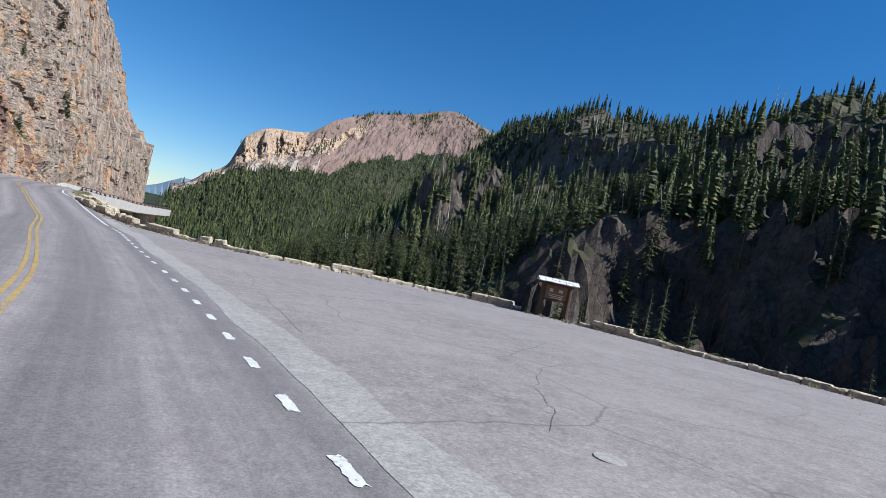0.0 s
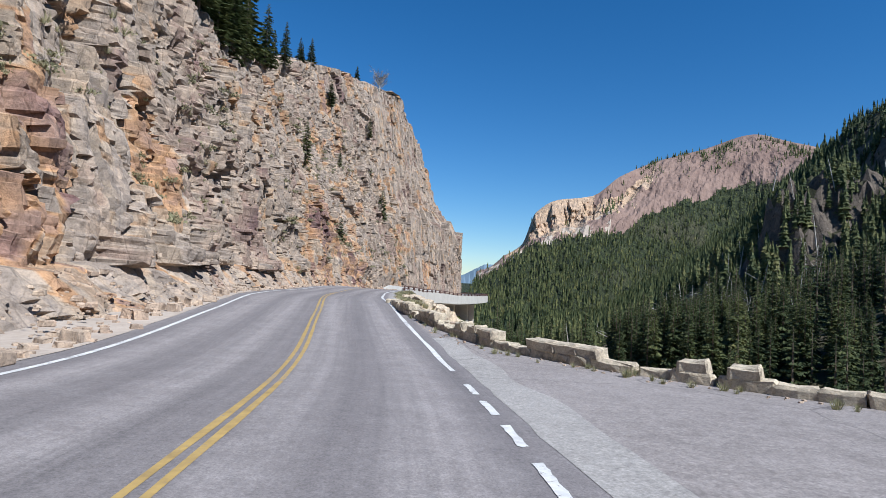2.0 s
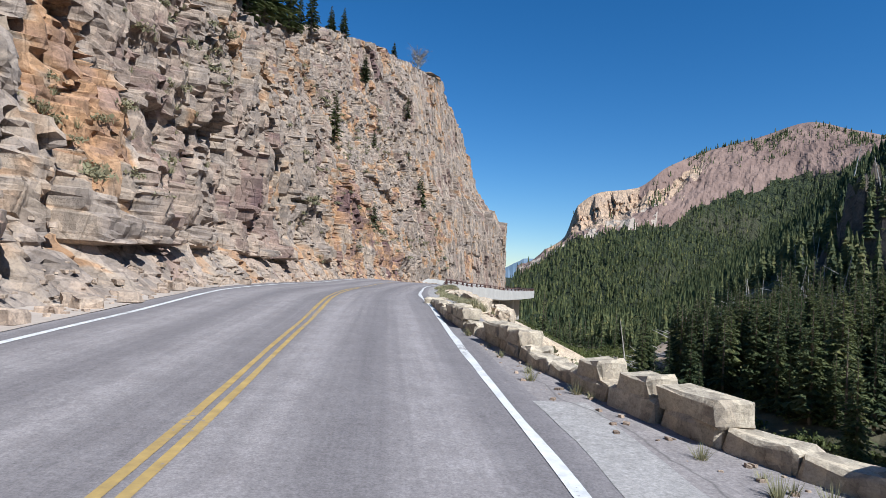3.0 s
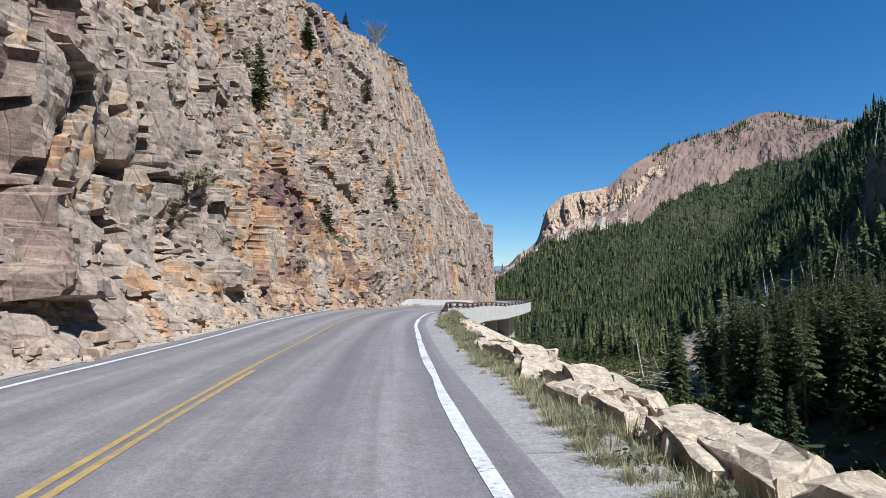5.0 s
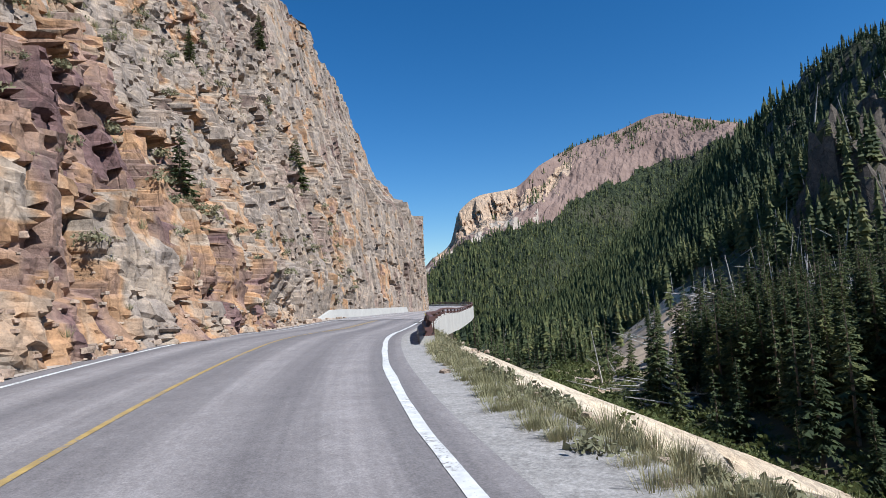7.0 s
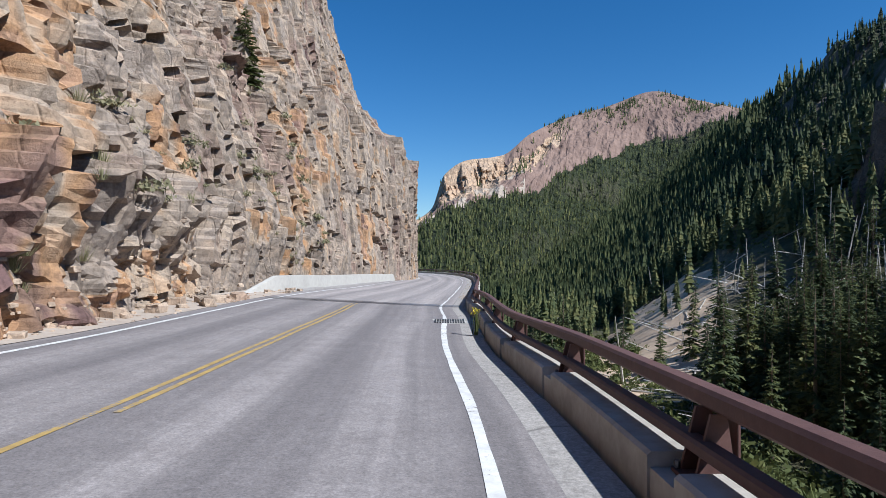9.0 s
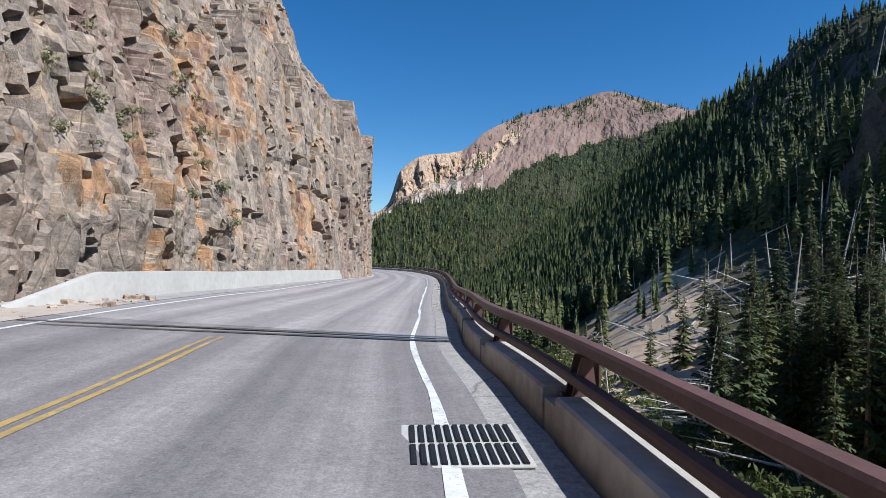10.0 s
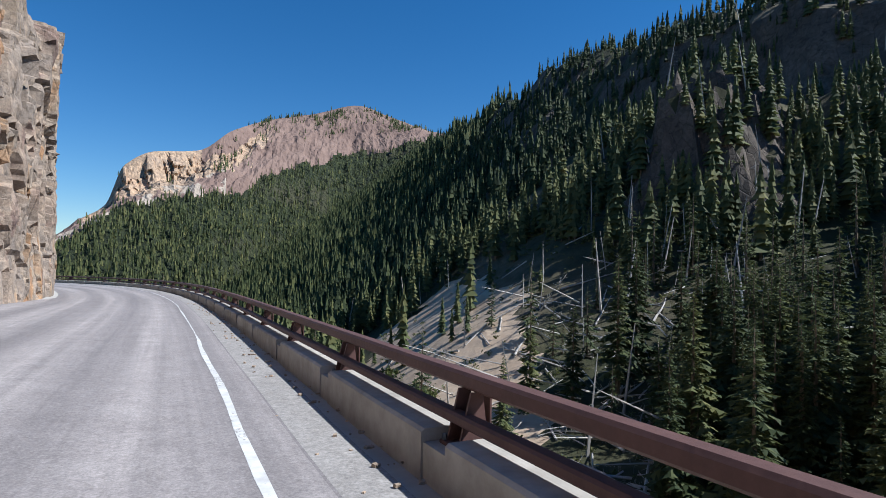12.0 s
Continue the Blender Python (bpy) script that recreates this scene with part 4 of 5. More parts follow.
def info_board():
    z = float(road_z(SIGN[1])) - 0.1
    ob = empty("information_board", pose(SIGN[0], SIGN[1], z, 0, 0, -32), "roofed brown timber information board on two log posts", "sign")
    for sx in (-0.72, 0.72):
        bm = bmesh.new()
        made = bmesh.ops.create_cone(bm, cap_ends=True, segments=10, radius1=0.17, radius2=0.13, depth=1.95)["verts"]
        bmesh.ops.translate(bm, vec=(sx, 0, 0.97), verts=made)
        part("post", bm, CEDAR, ob)
        # raked foot of the post
        bm = one_box(0, 0, 0.35, 0.2, 0.26, 0.85, 0.03, pose(sx - 0.1 * (1 if sx > 0 else -1), 0.28, 0, 24, 0, 0))
        part("brace", bm, CEDAR, ob)
    panel = part("panel", one_box(0, -0.03, 1.42, 1.2, 0.06, 0.72, 0.015), PANEL, ob, "brown routed wooden panel")
    part("crossbeam", one_box(0, 0, 1.0, 1.35, 0.14, 0.12, 0.02), CEDAR, ob)
    part("crossbeam", one_box(0, 0, 1.86, 1.75, 0.2, 0.14, 0.02), CEDAR, ob)
    for k, (px, pw, ph) in enumerate([(-0.28, 0.2, 0.18), (0.24, 0.22, 0.16)]):
        part("emblem", one_box(px, -0.066, 1.52, pw, 0.012, ph, 0.004), PALE, panel, "pale emblem")
    for k in range(3):
        part("text_bar", one_box(0.0, -0.065, 1.3 - 0.09 * k, 0.85 - 0.12 * k, 0.01, 0.035, 0.003), PALE, panel)
    for side in (-1, 1):
        for row in range(2):
            for k in range(6):
                r_ = random.Random(k + 10 * row + 100 * side)
                bm = one_box(0, 0, 0, 0.36, 0.36, 0.045, 0.008, pose(-0.93 + 0.37 * k + r_.uniform(-0.01, 0.01), side * (0.16 + 0.26 * row), 2.1 - 0.09 * row + r_.uniform(-0.01, 0.01), -side * 18 + r_.uniform(-1, 1), 0, 0))
                part("shake", bm, SHAKES, ob)
    part("ridge_board", one_box(0, 0, 2.16, 2.25, 0.14, 0.05, 0.01), SHAKES, ob)
    return ob


info_board()


# ---- guard rail and kerb of the viaduct ----
RAIL_FROM, RAIL_TO = 89.5, 228
INNER = table([(80, 0.92), (90, 0.95), (104, 1.0), (116, 1.0), (134, 1.18), (150, 1.25), (300, 1.25)])
POST_STEP = 3.5


def rail_frame(d):
    """Place, right, along and height at d metres along the edge line."""
    x, y = np.interp(d, ALONG, LINE[:, 0]), np.interp(d, ALONG, LINE[:, 1])
    k = int(np.clip(d / 0.5, 0, len(LINE) - 1))
    return np.array([x, y]), NRM[k], TAN[k], float(road_z(y))


def along_y(y):
    return float(ALONG[int(np.argmax(LINE[:, 1] >= y))])


def sweep(profile, d0, d1, step=0.5):
    """A closed profile of (offset from the kerb's face, height) drawn along the road."""
    bm = bmesh.new()
    rings = []
    for d in np.r_[np.arange(d0, d1, step), d1]:
        p, n_, t_, z = rail_frame(d)
        o = float(INNER(p[1]))
        rings.append([bm.verts.new((p[0] + n_[0] * (o + u_), p[1] + n_[1] * (o + u_), z + h_)) for u_, h_ in profile])
    m_ = len(profile)
    for a_, b_ in zip(rings[:-1], rings[1:]):
        for k in range(m_):
            bm.faces.new((a_[k], a_[(k + 1) % m_], b_[(k + 1) % m_], b_[k]))
    bm.faces.new(rings[0][::-1])
    bm.faces.new(rings[-1])
    return bm


D0, D1 = along_y(RAIL_FROM), along_y(RAIL_FROM) + 168
kerb = tagged(new("kerb"), "pale concrete kerb with notches at the rail posts", "kerb", kind="structure")
rail = tagged(new("guard_rail"), "brown weathered-steel guard rail with two box rails on plate posts", "guard rail")


def round_box(u0, u1, h0, h1, c):
    return [(u0 + c, h0), (u1 - c, h0), (u1, h0 + c), (u1, h1 - c), (u1 - c, h1), (u0 + c, h1), (u0, h1 - c), (u0, h0 + c)]


part("top_rail", sweep(round_box(0.3, 0.46, 0.61, 0.74, 0.025), D0, D1), RUST, rail, smooth=False)
part("lower_rail", sweep(round_box(0.17, 0.3, 0.36, 0.45, 0.02), D0, D1), RUST, rail, smooth=False)


def post_meshes():
    made = []
    bm = bmesh.new()  # tapered web plate with flange
    pts = [(0.1, 0.2), (0.36, 0.2), (0.3, 0.615), (0.2, 0.615)]
    for sy in (-0.1, 0.1):
        lo = [bm.verts.new((u_ + 0.12, sy - 0.012, h_)) for u_, h_ in pts]
        hi = [bm.verts.new((u_ + 0.12, sy + 0.012, h_)) for u_, h_ in pts]
        bm.faces.new(lo[::-1]), bm.faces.new(hi)
        for k in range(4):
            bm.faces.new((lo[k], lo[(k + 1) % 4], hi[(k + 1) % 4], hi[k]))
    bmesh.ops.recalc_face_normals(bm, faces=bm.faces)
    made.append(("web", bm))
    made.append(("back_plate", one_box(0.49, 0, 0.4, 0.02, 0.24, 0.42, 0.004, None)))
    made.append(("base_plate", one_box(0.33, 0, 0.2, 0.3, 0.3, 0.03, 0.004)))
    out = []
    for name, bm in made:
        me = bpy.data.meshes.new(name)
        bm.to_mesh(me)
        bm.free()
        me.materials.append(RUST)
        out.append((name, me))
    bm = bmesh.new()
    bmesh.ops.create_cone(bm, cap_ends=True, segments=6, radius1=0.022, radius2=0.02, depth=0.05)
    me = bpy.data.meshes.new("bolt")
    bm.to_mesh(me)
    bm.free()
    me.materials.append(STEEL)
    return out, me


POST_PARTS, BOLT = post_meshes()
d = D0 + 0.6
while d < D1 - 0.5:
    p, n_, t_, z = rail_frame(d)
    o = float(INNER(p[1])) - 0.05
    turn = math.degrees(math.atan2(n_[1], n_[0]))
    m = pose(p[0] + n_[0] * o, p[1] + n_[1] * o, z, 0, 0, turn)
    post = new("post", POST_PARTS[0][1])
    post.parent, post.matrix_world = rail, m
    for name, me in POST_PARTS[1:]:
        q = new(name, me)
        q.parent = post
    for bx_ in (0.21, 0.45):
        for by_ in (-0.12, 0.12):
            q = new("bolt", BOLT)
            q.parent, q.location = post, (bx_, by_, 0.235)
    # kerb between this post and the next, with a lower seat under each post
    part("kerb_block", sweep([(0, -0.25), (0.45, -0.25), (0.45, 0.27), (0.43, 0.29), (0.03, 0.29), (0, 0.265)], d + 0.22, min(d + POST_STEP - 0.22, D1)), KERBSTONE, kerb)
    part("kerb_seat", sweep([(0.02, -0.25), (0.44, -0.25), (0.44, 0.185), (0.02, 0.185)], d - 0.22, d + 0.22, 0.11), KERBSTONE, kerb)
    d += POST_STEP

# deck edge, girder and piers
viaduct = tagged(new("viaduct"), "concrete viaduct carrying the road round the cliff", "viaduct", kind="structure")
DV = along_y(96.5)
part("fascia", sweep([(0.2, -1.35), (0.52, -1.35), (0.52, 0.2), (0.46, 0.2), (0.46, -0.26), (0.2, -0.3)], DV, D1), CONCRETE, viaduct, "pale concrete deck edge")
part("deck", sweep([(-8.0, -0.32), (0.19, -0.32), (0.19, -0.12), (-8.0, -0.1)], DV + 0.4, D1), CONCRETE, viaduct)
part("girder", sweep([(-1.2, -1.6), (-0.6, -1.6), (-0.6, -0.32), (-1.2, -0.32)], DV + 3, D1), CONCRETE, viaduct)
for k in range(8):
    p, n_, t_, z = rail_frame(DV + 16 + 16 * k)
    o = float(INNER(p[1]))
    bm = one_box(0, 0, -6.2, 4.6, 1.1, 9.6, 0.05, pose(p[0] + n_[0] * (o - 5.2), p[1] + n_[1] * (o - 5.2), z, 0, 0, math.degrees(math.atan2(n_[1], n_[0]))))
    part("pier", bm, CONCRETE, viaduct)
p, n_, t_, z = rail_frame(DV)
part("abutment", one_box(0, 0, -0.75, 1.2, 0.8, 1.4, 0.06, pose(p[0] + n_[0] * 1.0, p[1] + n_[1] * 1.0, z, 0, 0, math.degrees(math.atan2(n_[1], n_[0])))), CONCRETE, viaduct)

# expansion joints and drain grate
for y in (116.6,):
    p, n_, t_, z = rail_frame(along_y(y))
    for k, (a_, b_) in enumerate([(-0.3, -0.14), (0.14, 0.3)]):
        bm = bmesh.new()
        vs = [bm.verts.new((*(p + n_ * u_ + t_ * w_), float(deck_z(y, u_)) + 0.008)) for u_, w_ in ((-7.2, a_ - 0.6), (0.85, a_), (0.85, b_), (-7.2, b_ - 0.6))]
        bm.faces.new(vs)
        tagged(part("expansion_joint", bm, STEEL), "dark steel expansion joint across the deck", "joint", kind="structure")
p, n_, t_, z = rail_frame(along_y(110.0))
grate = empty("drain_grate", pose(p[0] - 0.06, p[1], z + 0.006, 0, 0, math.degrees(math.atan2(n_[1], n_[0]))), "black cast-iron storm drain grate in the road edge", "drain")
part("frame", one_box(0.2, 0, 0.0, 0.98, 1.02, 0.012, 0), CONCRETE, grate)
for k in range(12):
    for side in (-0.25, 0.25):
        part("bar", one_box(-0.2 + 0.075 * k, side, 0.012, 0.045, 0.44, 0.02, 0.004), IRON, grate)

# low concrete wall under the cliff
BAR0, BAR1 = 117.5, 166


def barrier():
    bm = bmesh.new()
    rings = []
    for d in np.arange(along_y(BAR0), along_y(BAR1), 0.5):
        p, n_, t_, z = rail_frame(d)
        ramp_ = min(1.0, (d - along_y(BAR0)) / 3.0 + 0.04)
        o = float(np.interp(p[1], [117, 121, 130, 140, 150, 160, 168, 180], [-8.5, -8.1, -8.1, -8.0, -7.5, -7.0, -6.8, -6.8]))
        zz = float(deck_z(p[1], o))
        h_ = 0.72 * ramp_
        rings.append([bm.verts.new((*(p + n_ * (o + u_)), zz + w_)) for u_, w_ in ((0.0, -0.2), (-0.03, h_), (-0.22, h_ + 0.02), (-0.3, h_), (-0.3, -0.2))])
    for a_, b_ in zip(rings[:-1], rings[1:]):
        for k in range(4):
            bm.faces.new((a_[k], a_[k + 1], b_[k + 1], b_[k]))
    bm.faces.new(rings[0])
    return part("barrier", bm, CONCRETE)


tagged(barrier(), "low pale concrete wall along the foot of the cliff", "barrier", kind="structure")
tagged(strip("apron", table([(120, -8.5), (130, -8.7), (140, -8.6), (150, -8.0), (160, -7.5), (300, -7.3)]), -2 * LANE - 0.5, 0.012, SHOULDER, 120, 300, 4), "pale concrete apron beside the barrier", "apron", kind="structure")


# ---- trees ----
def conifer(seed, whorls, per, radius=0.17, bare=0.08, lush=1.0):
    """A fir one unit high: vertices, faces and the first crown face. Drooping feathered branches in whorls round a tapered trunk."""
    r_ = np.random.default_rng(seed)
    v_, f_ = [], []
    for z_, w in ((0, 0.018), (0.5, 0.01), (1.0, 0.001)):
        for k in range(5):
            a_ = k * 2 * math.pi / 5
            v_.append((w * math.cos(a_), w * math.sin(a_), z_))
    for q in range(2):
        for k in range(5):
            f_.append((q * 5 + k, q * 5 + (k + 1) % 5, q * 5 + 5 + (k + 1) % 5, q * 5 + 5 + k))
    trunk = len(f_)
    for q in range(whorls):
        z_ = bare + (0.985 - bare) * (q / (whorls - 1)) ** 0.92
        reach = radius * (1.02 - z_) ** 0.8 * (0.6 + 0.4 * min(1, (z_ - bare) * 9 + 0.35))
        for k in range(per):
            a_ = 2 * math.pi * (k + r_.random() * 0.8) / per + q * 1.3
            R = reach * r_.uniform(0.55, 1.2) * lush + 0.006
            zz = z_ + r_.uniform(-0.5, 0.5) / whorls
            droop = r_.uniform(0.05, 0.5) - 0.25 * z_
            c, s_ = math.cos(a_), math.sin(a_)

            def at(f, side, down):
                return (R * f * c - side * s_, R * f * s_ + side * c, zz - R * f * droop * (0.6 + 0.6 * f) - down)

            n0 = len(v_)
            v_ += [at(0.05, 0, -0.01), at(1.0, 0, 0.0), at(0.6, 0.04 * R, 0.16 * R)]
            f_.append((n0, n0 + 1, n0 + 2))
            for f in (0.3, 0.55, 0.78):
                for side in (-1, 1):
                    w = R * r_.uniform(0.26, 0.42) * (1.15 - 0.6 * f)
                    n0 = len(v_)
                    v_ += [at(f - 0.16, 0, 0.0), at(f + 0.13, 0, 0.0), at(f + r_.uniform(0.0, 0.22), side * w, w * r_.uniform(0.1, 0.75))]
                    f_.append((n0, n0 + 1, n0 + 2))
    return np.array(v_), f_, trunk


def spire(seed, tiers, sides, radius, bare):
    """A slimmer conifer for the distance, one unit high: ragged overlapping skirts on a thin stem, which takes three faces."""
    r_ = np.random.default_rng(seed)
    v_ = [(0.014, 0, 0), (-0.007, 0.012, 0), (-0.007, -0.012, 0), (0, 0, 0.9)]
    f_ = [(0, 1, 3), (1, 2, 3), (2, 0, 3)]
    for q in range(tiers):
        z_ = bare + (1 - bare) * (q / tiers) ** 0.95
        top = min(1.0, z_ + (1 - bare) / tiers * 1.8)
        R = radius * (1 - q / tiers) ** 0.8 * r_.uniform(0.75, 1.15)
        n0 = len(v_)
        v_.append((r_.normal(0, 0.006), r_.normal(0, 0.006), top))
        turn = r_.uniform(0, 6.3)
        for k in range(2 * sides):
            a_ = turn + math.pi * (k + r_.uniform(-0.3, 0.3)) / sides
            rr = R * (r_.uniform(0.85, 1.25) if k % 2 else r_.uniform(0.5, 0.75))
            v_.append((rr * math.cos(a_), rr * math.sin(a_), z_ - (0.12 * rr if k % 2 else -0.05 * rr) + r_.normal(0, 0.008)))
        for k in range(2 * sides):
            f_.append((n0, n0 + 1 + k, n0 + 1 + (k + 1) % (2 * sides)))
    return np.array(v_), f_


def snag(seed):
    """A dead standing trunk with a few broken branches, one unit high."""
    r_ = np.random.default_rng(seed)
    v_, f_ = [], []

    def stick(p, q, w0, w1):
        n0 = len(v_)
        for pt, w in ((p, w0), (q, w1)):
            for k in range(4):
                a_ = k * math.pi / 2
                v_.append((pt[0] + w * math.cos(a_), pt[1] + w * math.sin(a_), pt[2]))
        for k in range(4):
            f_.append((n0 + k, n0 + (k + 1) % 4, n0 + 4 + (k + 1) % 4, n0 + 4 + k))

    lean = r_.uniform(-0.2, 0.2, 2)
    stick((0, 0, 0), (lean[0], lean[1], 1), 0.019, 0.004)
    for k in range(26):
        z_ = r_.uniform(0.25, 0.97)
        a_ = r_.uniform(0, 6.3)
        L = r_.uniform(0.05, 0.2) * (1.15 - z_)
        p = (lean[0] * z_, lean[1] * z_, z_)
        stick(p, (p[0] + L * math.cos(a_), p[1] + L * math.sin(a_), z_ + r_.uniform(-0.05, 0.02)), 0.003, 0.001)
    return np.array(v_), f_


def tree_meshes(count, whorls, per, base_seed, lush=1.0, radius=0.17):
    out = []
    for k in range(count):
        v_, f_, tr = conifer(base_seed + k, whorls, per, radius * (0.85 + 0.3 * (k % 3) / 2), 0.05 + 0.05 * (k % 4), lush)
        tm = bpy.data.meshes.new("trunk")
        tm.from_pydata(v_[:15].tolist(), [], f_[:tr])
        tm.materials.append(BARK)
        cm = bpy.data.meshes.new("crown")
        cm.from_pydata((v_[15:]).tolist(), [], [tuple(i - 15 for i in q) for q in f_[tr:]])
        cm.materials.append(NEEDLES)
        out.append((tm, cm))
    return out


NEAR_FIRS = tree_meshes(8, 26, 7, 500, 1.0, 0.19)


def plant_fir(x, y, z, height, k, label, group="", wide=1.0):
    ob = empty("fir_tree", pose(x, y, z, 0, 0, (k * 77) % 360) @ Matrix.Diagonal((height * wide, height * wide, height, 1)), label, "tree", group)
    tm, cm = NEAR_FIRS[k % len(NEAR_FIRS)]
    for name, me in (("trunk", tm), ("crown", cm)):
        q = new(name, me)
        q.parent = ob
    return ob


def joined(name, kinds, spots, mats, crown_from, label):
    """Many plants of a few kinds as one mesh. spots: x, y, z, height, turn, kind."""
    vs, fs, mi, base = [], [], [], 0
    for x, y, z, h, a_, k in spots:
        v_, f_ = kinds[int(k)][:2]
        c, s_ = math.cos(a_), math.sin(a_)
        w = v_ * h
        vs.append(np.stack([w[:, 0] * c - w[:, 1] * s_ + x, w[:, 0] * s_ + w[:, 1] * c + y, w[:, 2] + z], 1))
        fs += [tuple(i + base for i in q) for q in f_]
        mi += [0] * crown_from + [1] * (len(f_) - crown_from)
        base += len(v_)
    me = bpy.data.meshes.new(name)
    me.from_pydata(np.concatenate(vs).tolist(), [], fs)
    for m_ in mats:
        me.materials.append(m_)
    me.polygons.foreach_set("material_index", mi)
    return tagged(new(name, me), label, "trees", kind="stuff")


rng = np.random.default_rng(5)


def scatter(n_, x0, x1, y0, y1):
    return rng.uniform(x0, x1, n_), rng.uniform(y0, y1, n_)


def wooded(x, y):
    """Where trees stand: thick on the far slope, thin on scree and crags, none on the bank below the road."""
    ax, rx = axis_at(y), ridge_at(y)
    u = (x - ax) / (rx - ax)
    n_ = fractal(x / 22, y / 22, 4, 140)
    keep = np.where(u < 0.06, 0.25, np.where(u < 0.75, 0.9, 0.8)) + 1.5 * n_
    keep = np.where((u > 0.5) & (y > 95), 0.9 + 1.2 * n_, keep)
    keep = np.where(y < 95, keep * 0.6 * np.where((u > 0.24) & (u < 0.4), 0.4, 1), keep)
    keep = np.where((y > 150) & (y < 248) & (x < ax + 13), 0.06, keep)
    keep = np.where((y > 105) & (y <= 150) & (x < ax + 9), 0.15, keep)
    sunward = scree_mask(x - 4.5, y + 4.3) | scree_mask(x - 8.5, y + 8.2)
    keep = np.where(sunward, np.minimum(keep, 0.12), keep)
    keep = np.where(scree_mask(x, y), 0.05, keep)
    keep = np.where((y > 55) & (y <= 150) & (x < ax + 10), 0.07, keep)
    keep = np.where((x < ax + 1) & (y > 196) & (x > ax - 26), 0.6, keep)
    keep = np.where((x < ax + 2) & (y < 196) | (u < -0.1) & (x < 20), 0, keep)
    return keep


# nearest firs, each a tree of its own
xs, ys = scatter(3400, 30, 105, 20, 235)
ok = (rng.random(len(xs)) < wooded(xs, ys)) & (xs > axis_at(ys) - 1)
order = np.argsort(np.hypot(xs[ok] - 25, (ys[ok] - 130) * 0.7))
near_xy = np.stack([xs[ok][order], ys[ok][order]], 1)[:270]
for k, (x, y) in enumerate(near_xy):
    h_ = float(rng.uniform(6.5, 14.5))
    plant_fir(x, y, float(ground_z(np.array(x), np.array(y))) - 0.25, h_, k, "dark green fir on the canyon slope", "firs across the creek")

FULL = [conifer(650 + k, 15, 5, 0.16 + 0.025 * (k % 3), 0.05 + 0.04 * (k % 3)) for k in range(6)]
MID = [spire(700 + k, 14, 4, 0.125 + 0.02 * (k % 3), 0.06 + 0.04 * (k % 3)) for k in range(8)]
THIN = [spire(750 + k, 8, 3, 0.13 + 0.02 * (k % 3), 0.07) for k in range(8)]
LOW = [spire(800 + k, 4, 3, 0.15, 0.06) for k in range(6)]
TINY = [spire(900 + k, 3, 3, 0.19, 0.02) for k in range(4)]


def steep(x, y):
    """Rise over run of the slope."""
    return np.hypot(ground_z(x + 1.5, y) - ground_z(x - 1.5, y), ground_z(x, y + 1.5) - ground_z(x, y - 1.5)) / 3


xs, ys = scatter(15500, 14, 205, -50, 340)
chance = wooded(xs, ys) * np.where(steep(xs, ys) > 1.6, 0.8, 1)
ok = (rng.random(len(xs)) < chance) & (xs < ridge_at(ys) + 12)
xs, ys = xs[ok], ys[ok]
far_enough = np.array([np.min(np.hypot(near_xy[:, 0] - x, near_xy[:, 1] - y)) > 1.6 for x, y in zip(xs, ys)])
xs, ys = xs[far_enough], ys[far_enough]
zs = ground_z(xs, ys) - 0.3
high = np.clip((xs - axis_at(ys)) / (ridge_at(ys) - axis_at(ys)), 0, 1.2)
hs = (3.5 + 10 * rng.random(len(xs)) ** 1.4) * np.interp(high, [0.45, 0.8], [1, 0.55])
gap = np.min([np.hypot(xs - edge_x(np.array(q)), ys - q) for q in (20.0, 45.0, 70.0, 95.0, 115.0, 132.0)], axis=0)
for pick, kinds, first, text in ((gap < 88, FULL, 10, "dark fir trees crowding the slope above the creek"), ((gap >= 88) & (gap < 150), MID, 3, "dense dark fir forest on the shaded canyon side"), (gap >= 150, THIN, 3, "dark firs along the canyon rim")):
    n_ = int(pick.sum())
    joined("fir_forest", kinds, np.stack([xs[pick], ys[pick], zs[pick], hs[pick], rng.uniform(0, 6.3, n_), rng.integers(0, len(kinds), n_)], 1), (BARK, NEEDLES), first, text)
xs, ys = scatter(26000, 20, 520, 335, 820)
ok = (xs > axis_at(ys) - 40) & (rng.random(len(xs)) < 0.7 + 0.6 * fractal(xs / 60, ys / 60, 4, 150)) & (xs < ridge_at(ys) + 30)
xs, ys = xs[ok], ys[ok]
joined("fir_forest", LOW, np.stack([xs, ys, ground_z(xs, ys) - 0.4, 6 + 8 * rng.random(len(xs)) ** 1.5, rng.uniform(0, 6.3, len(xs)), rng.integers(0, 6, len(xs))], 1), (BARK, NEEDLES), 3, "sunlit conifer forest filling the valley")
# far mountain: forest below the crags and scattered trees above
pts = FM.reshape(-1, 3)
pt, pb = FT.reshape(-1), FB.reshape(-1)
pn = fractal(pb * 1.3, pt * 14, 5, 77)
w = np.where(pt > 0.5 + 0.04 * pn, 1.0, np.where((pt < 0.3) & (pt > 0.1) & (pb > 20) & (fractal(pb * 0.8, pt * 10, 3, 31) > 0.12), 0.25, 0.015)) * (pt > 0)
cand = np.where((rng.random(len(w)) < w * 0.42))[0]
cand = cand if len(cand) < 7000 else rng.choice(cand, 7000, False)
dome = np.where((pt > 0.03) & (pt < 0.35) & (pb > 19) & ((pb < 28) | (pt > 0.12)) & (fractal(pb * 0.5, pt * 7, 3, 33) > 0.12))[0]
shoulder_wood = np.where((pt > 0.12) & (pt < 0.3) & (pb > 28) & (fractal(pb * 0.7, pt * 9, 3, 34) > 0.08))[0]
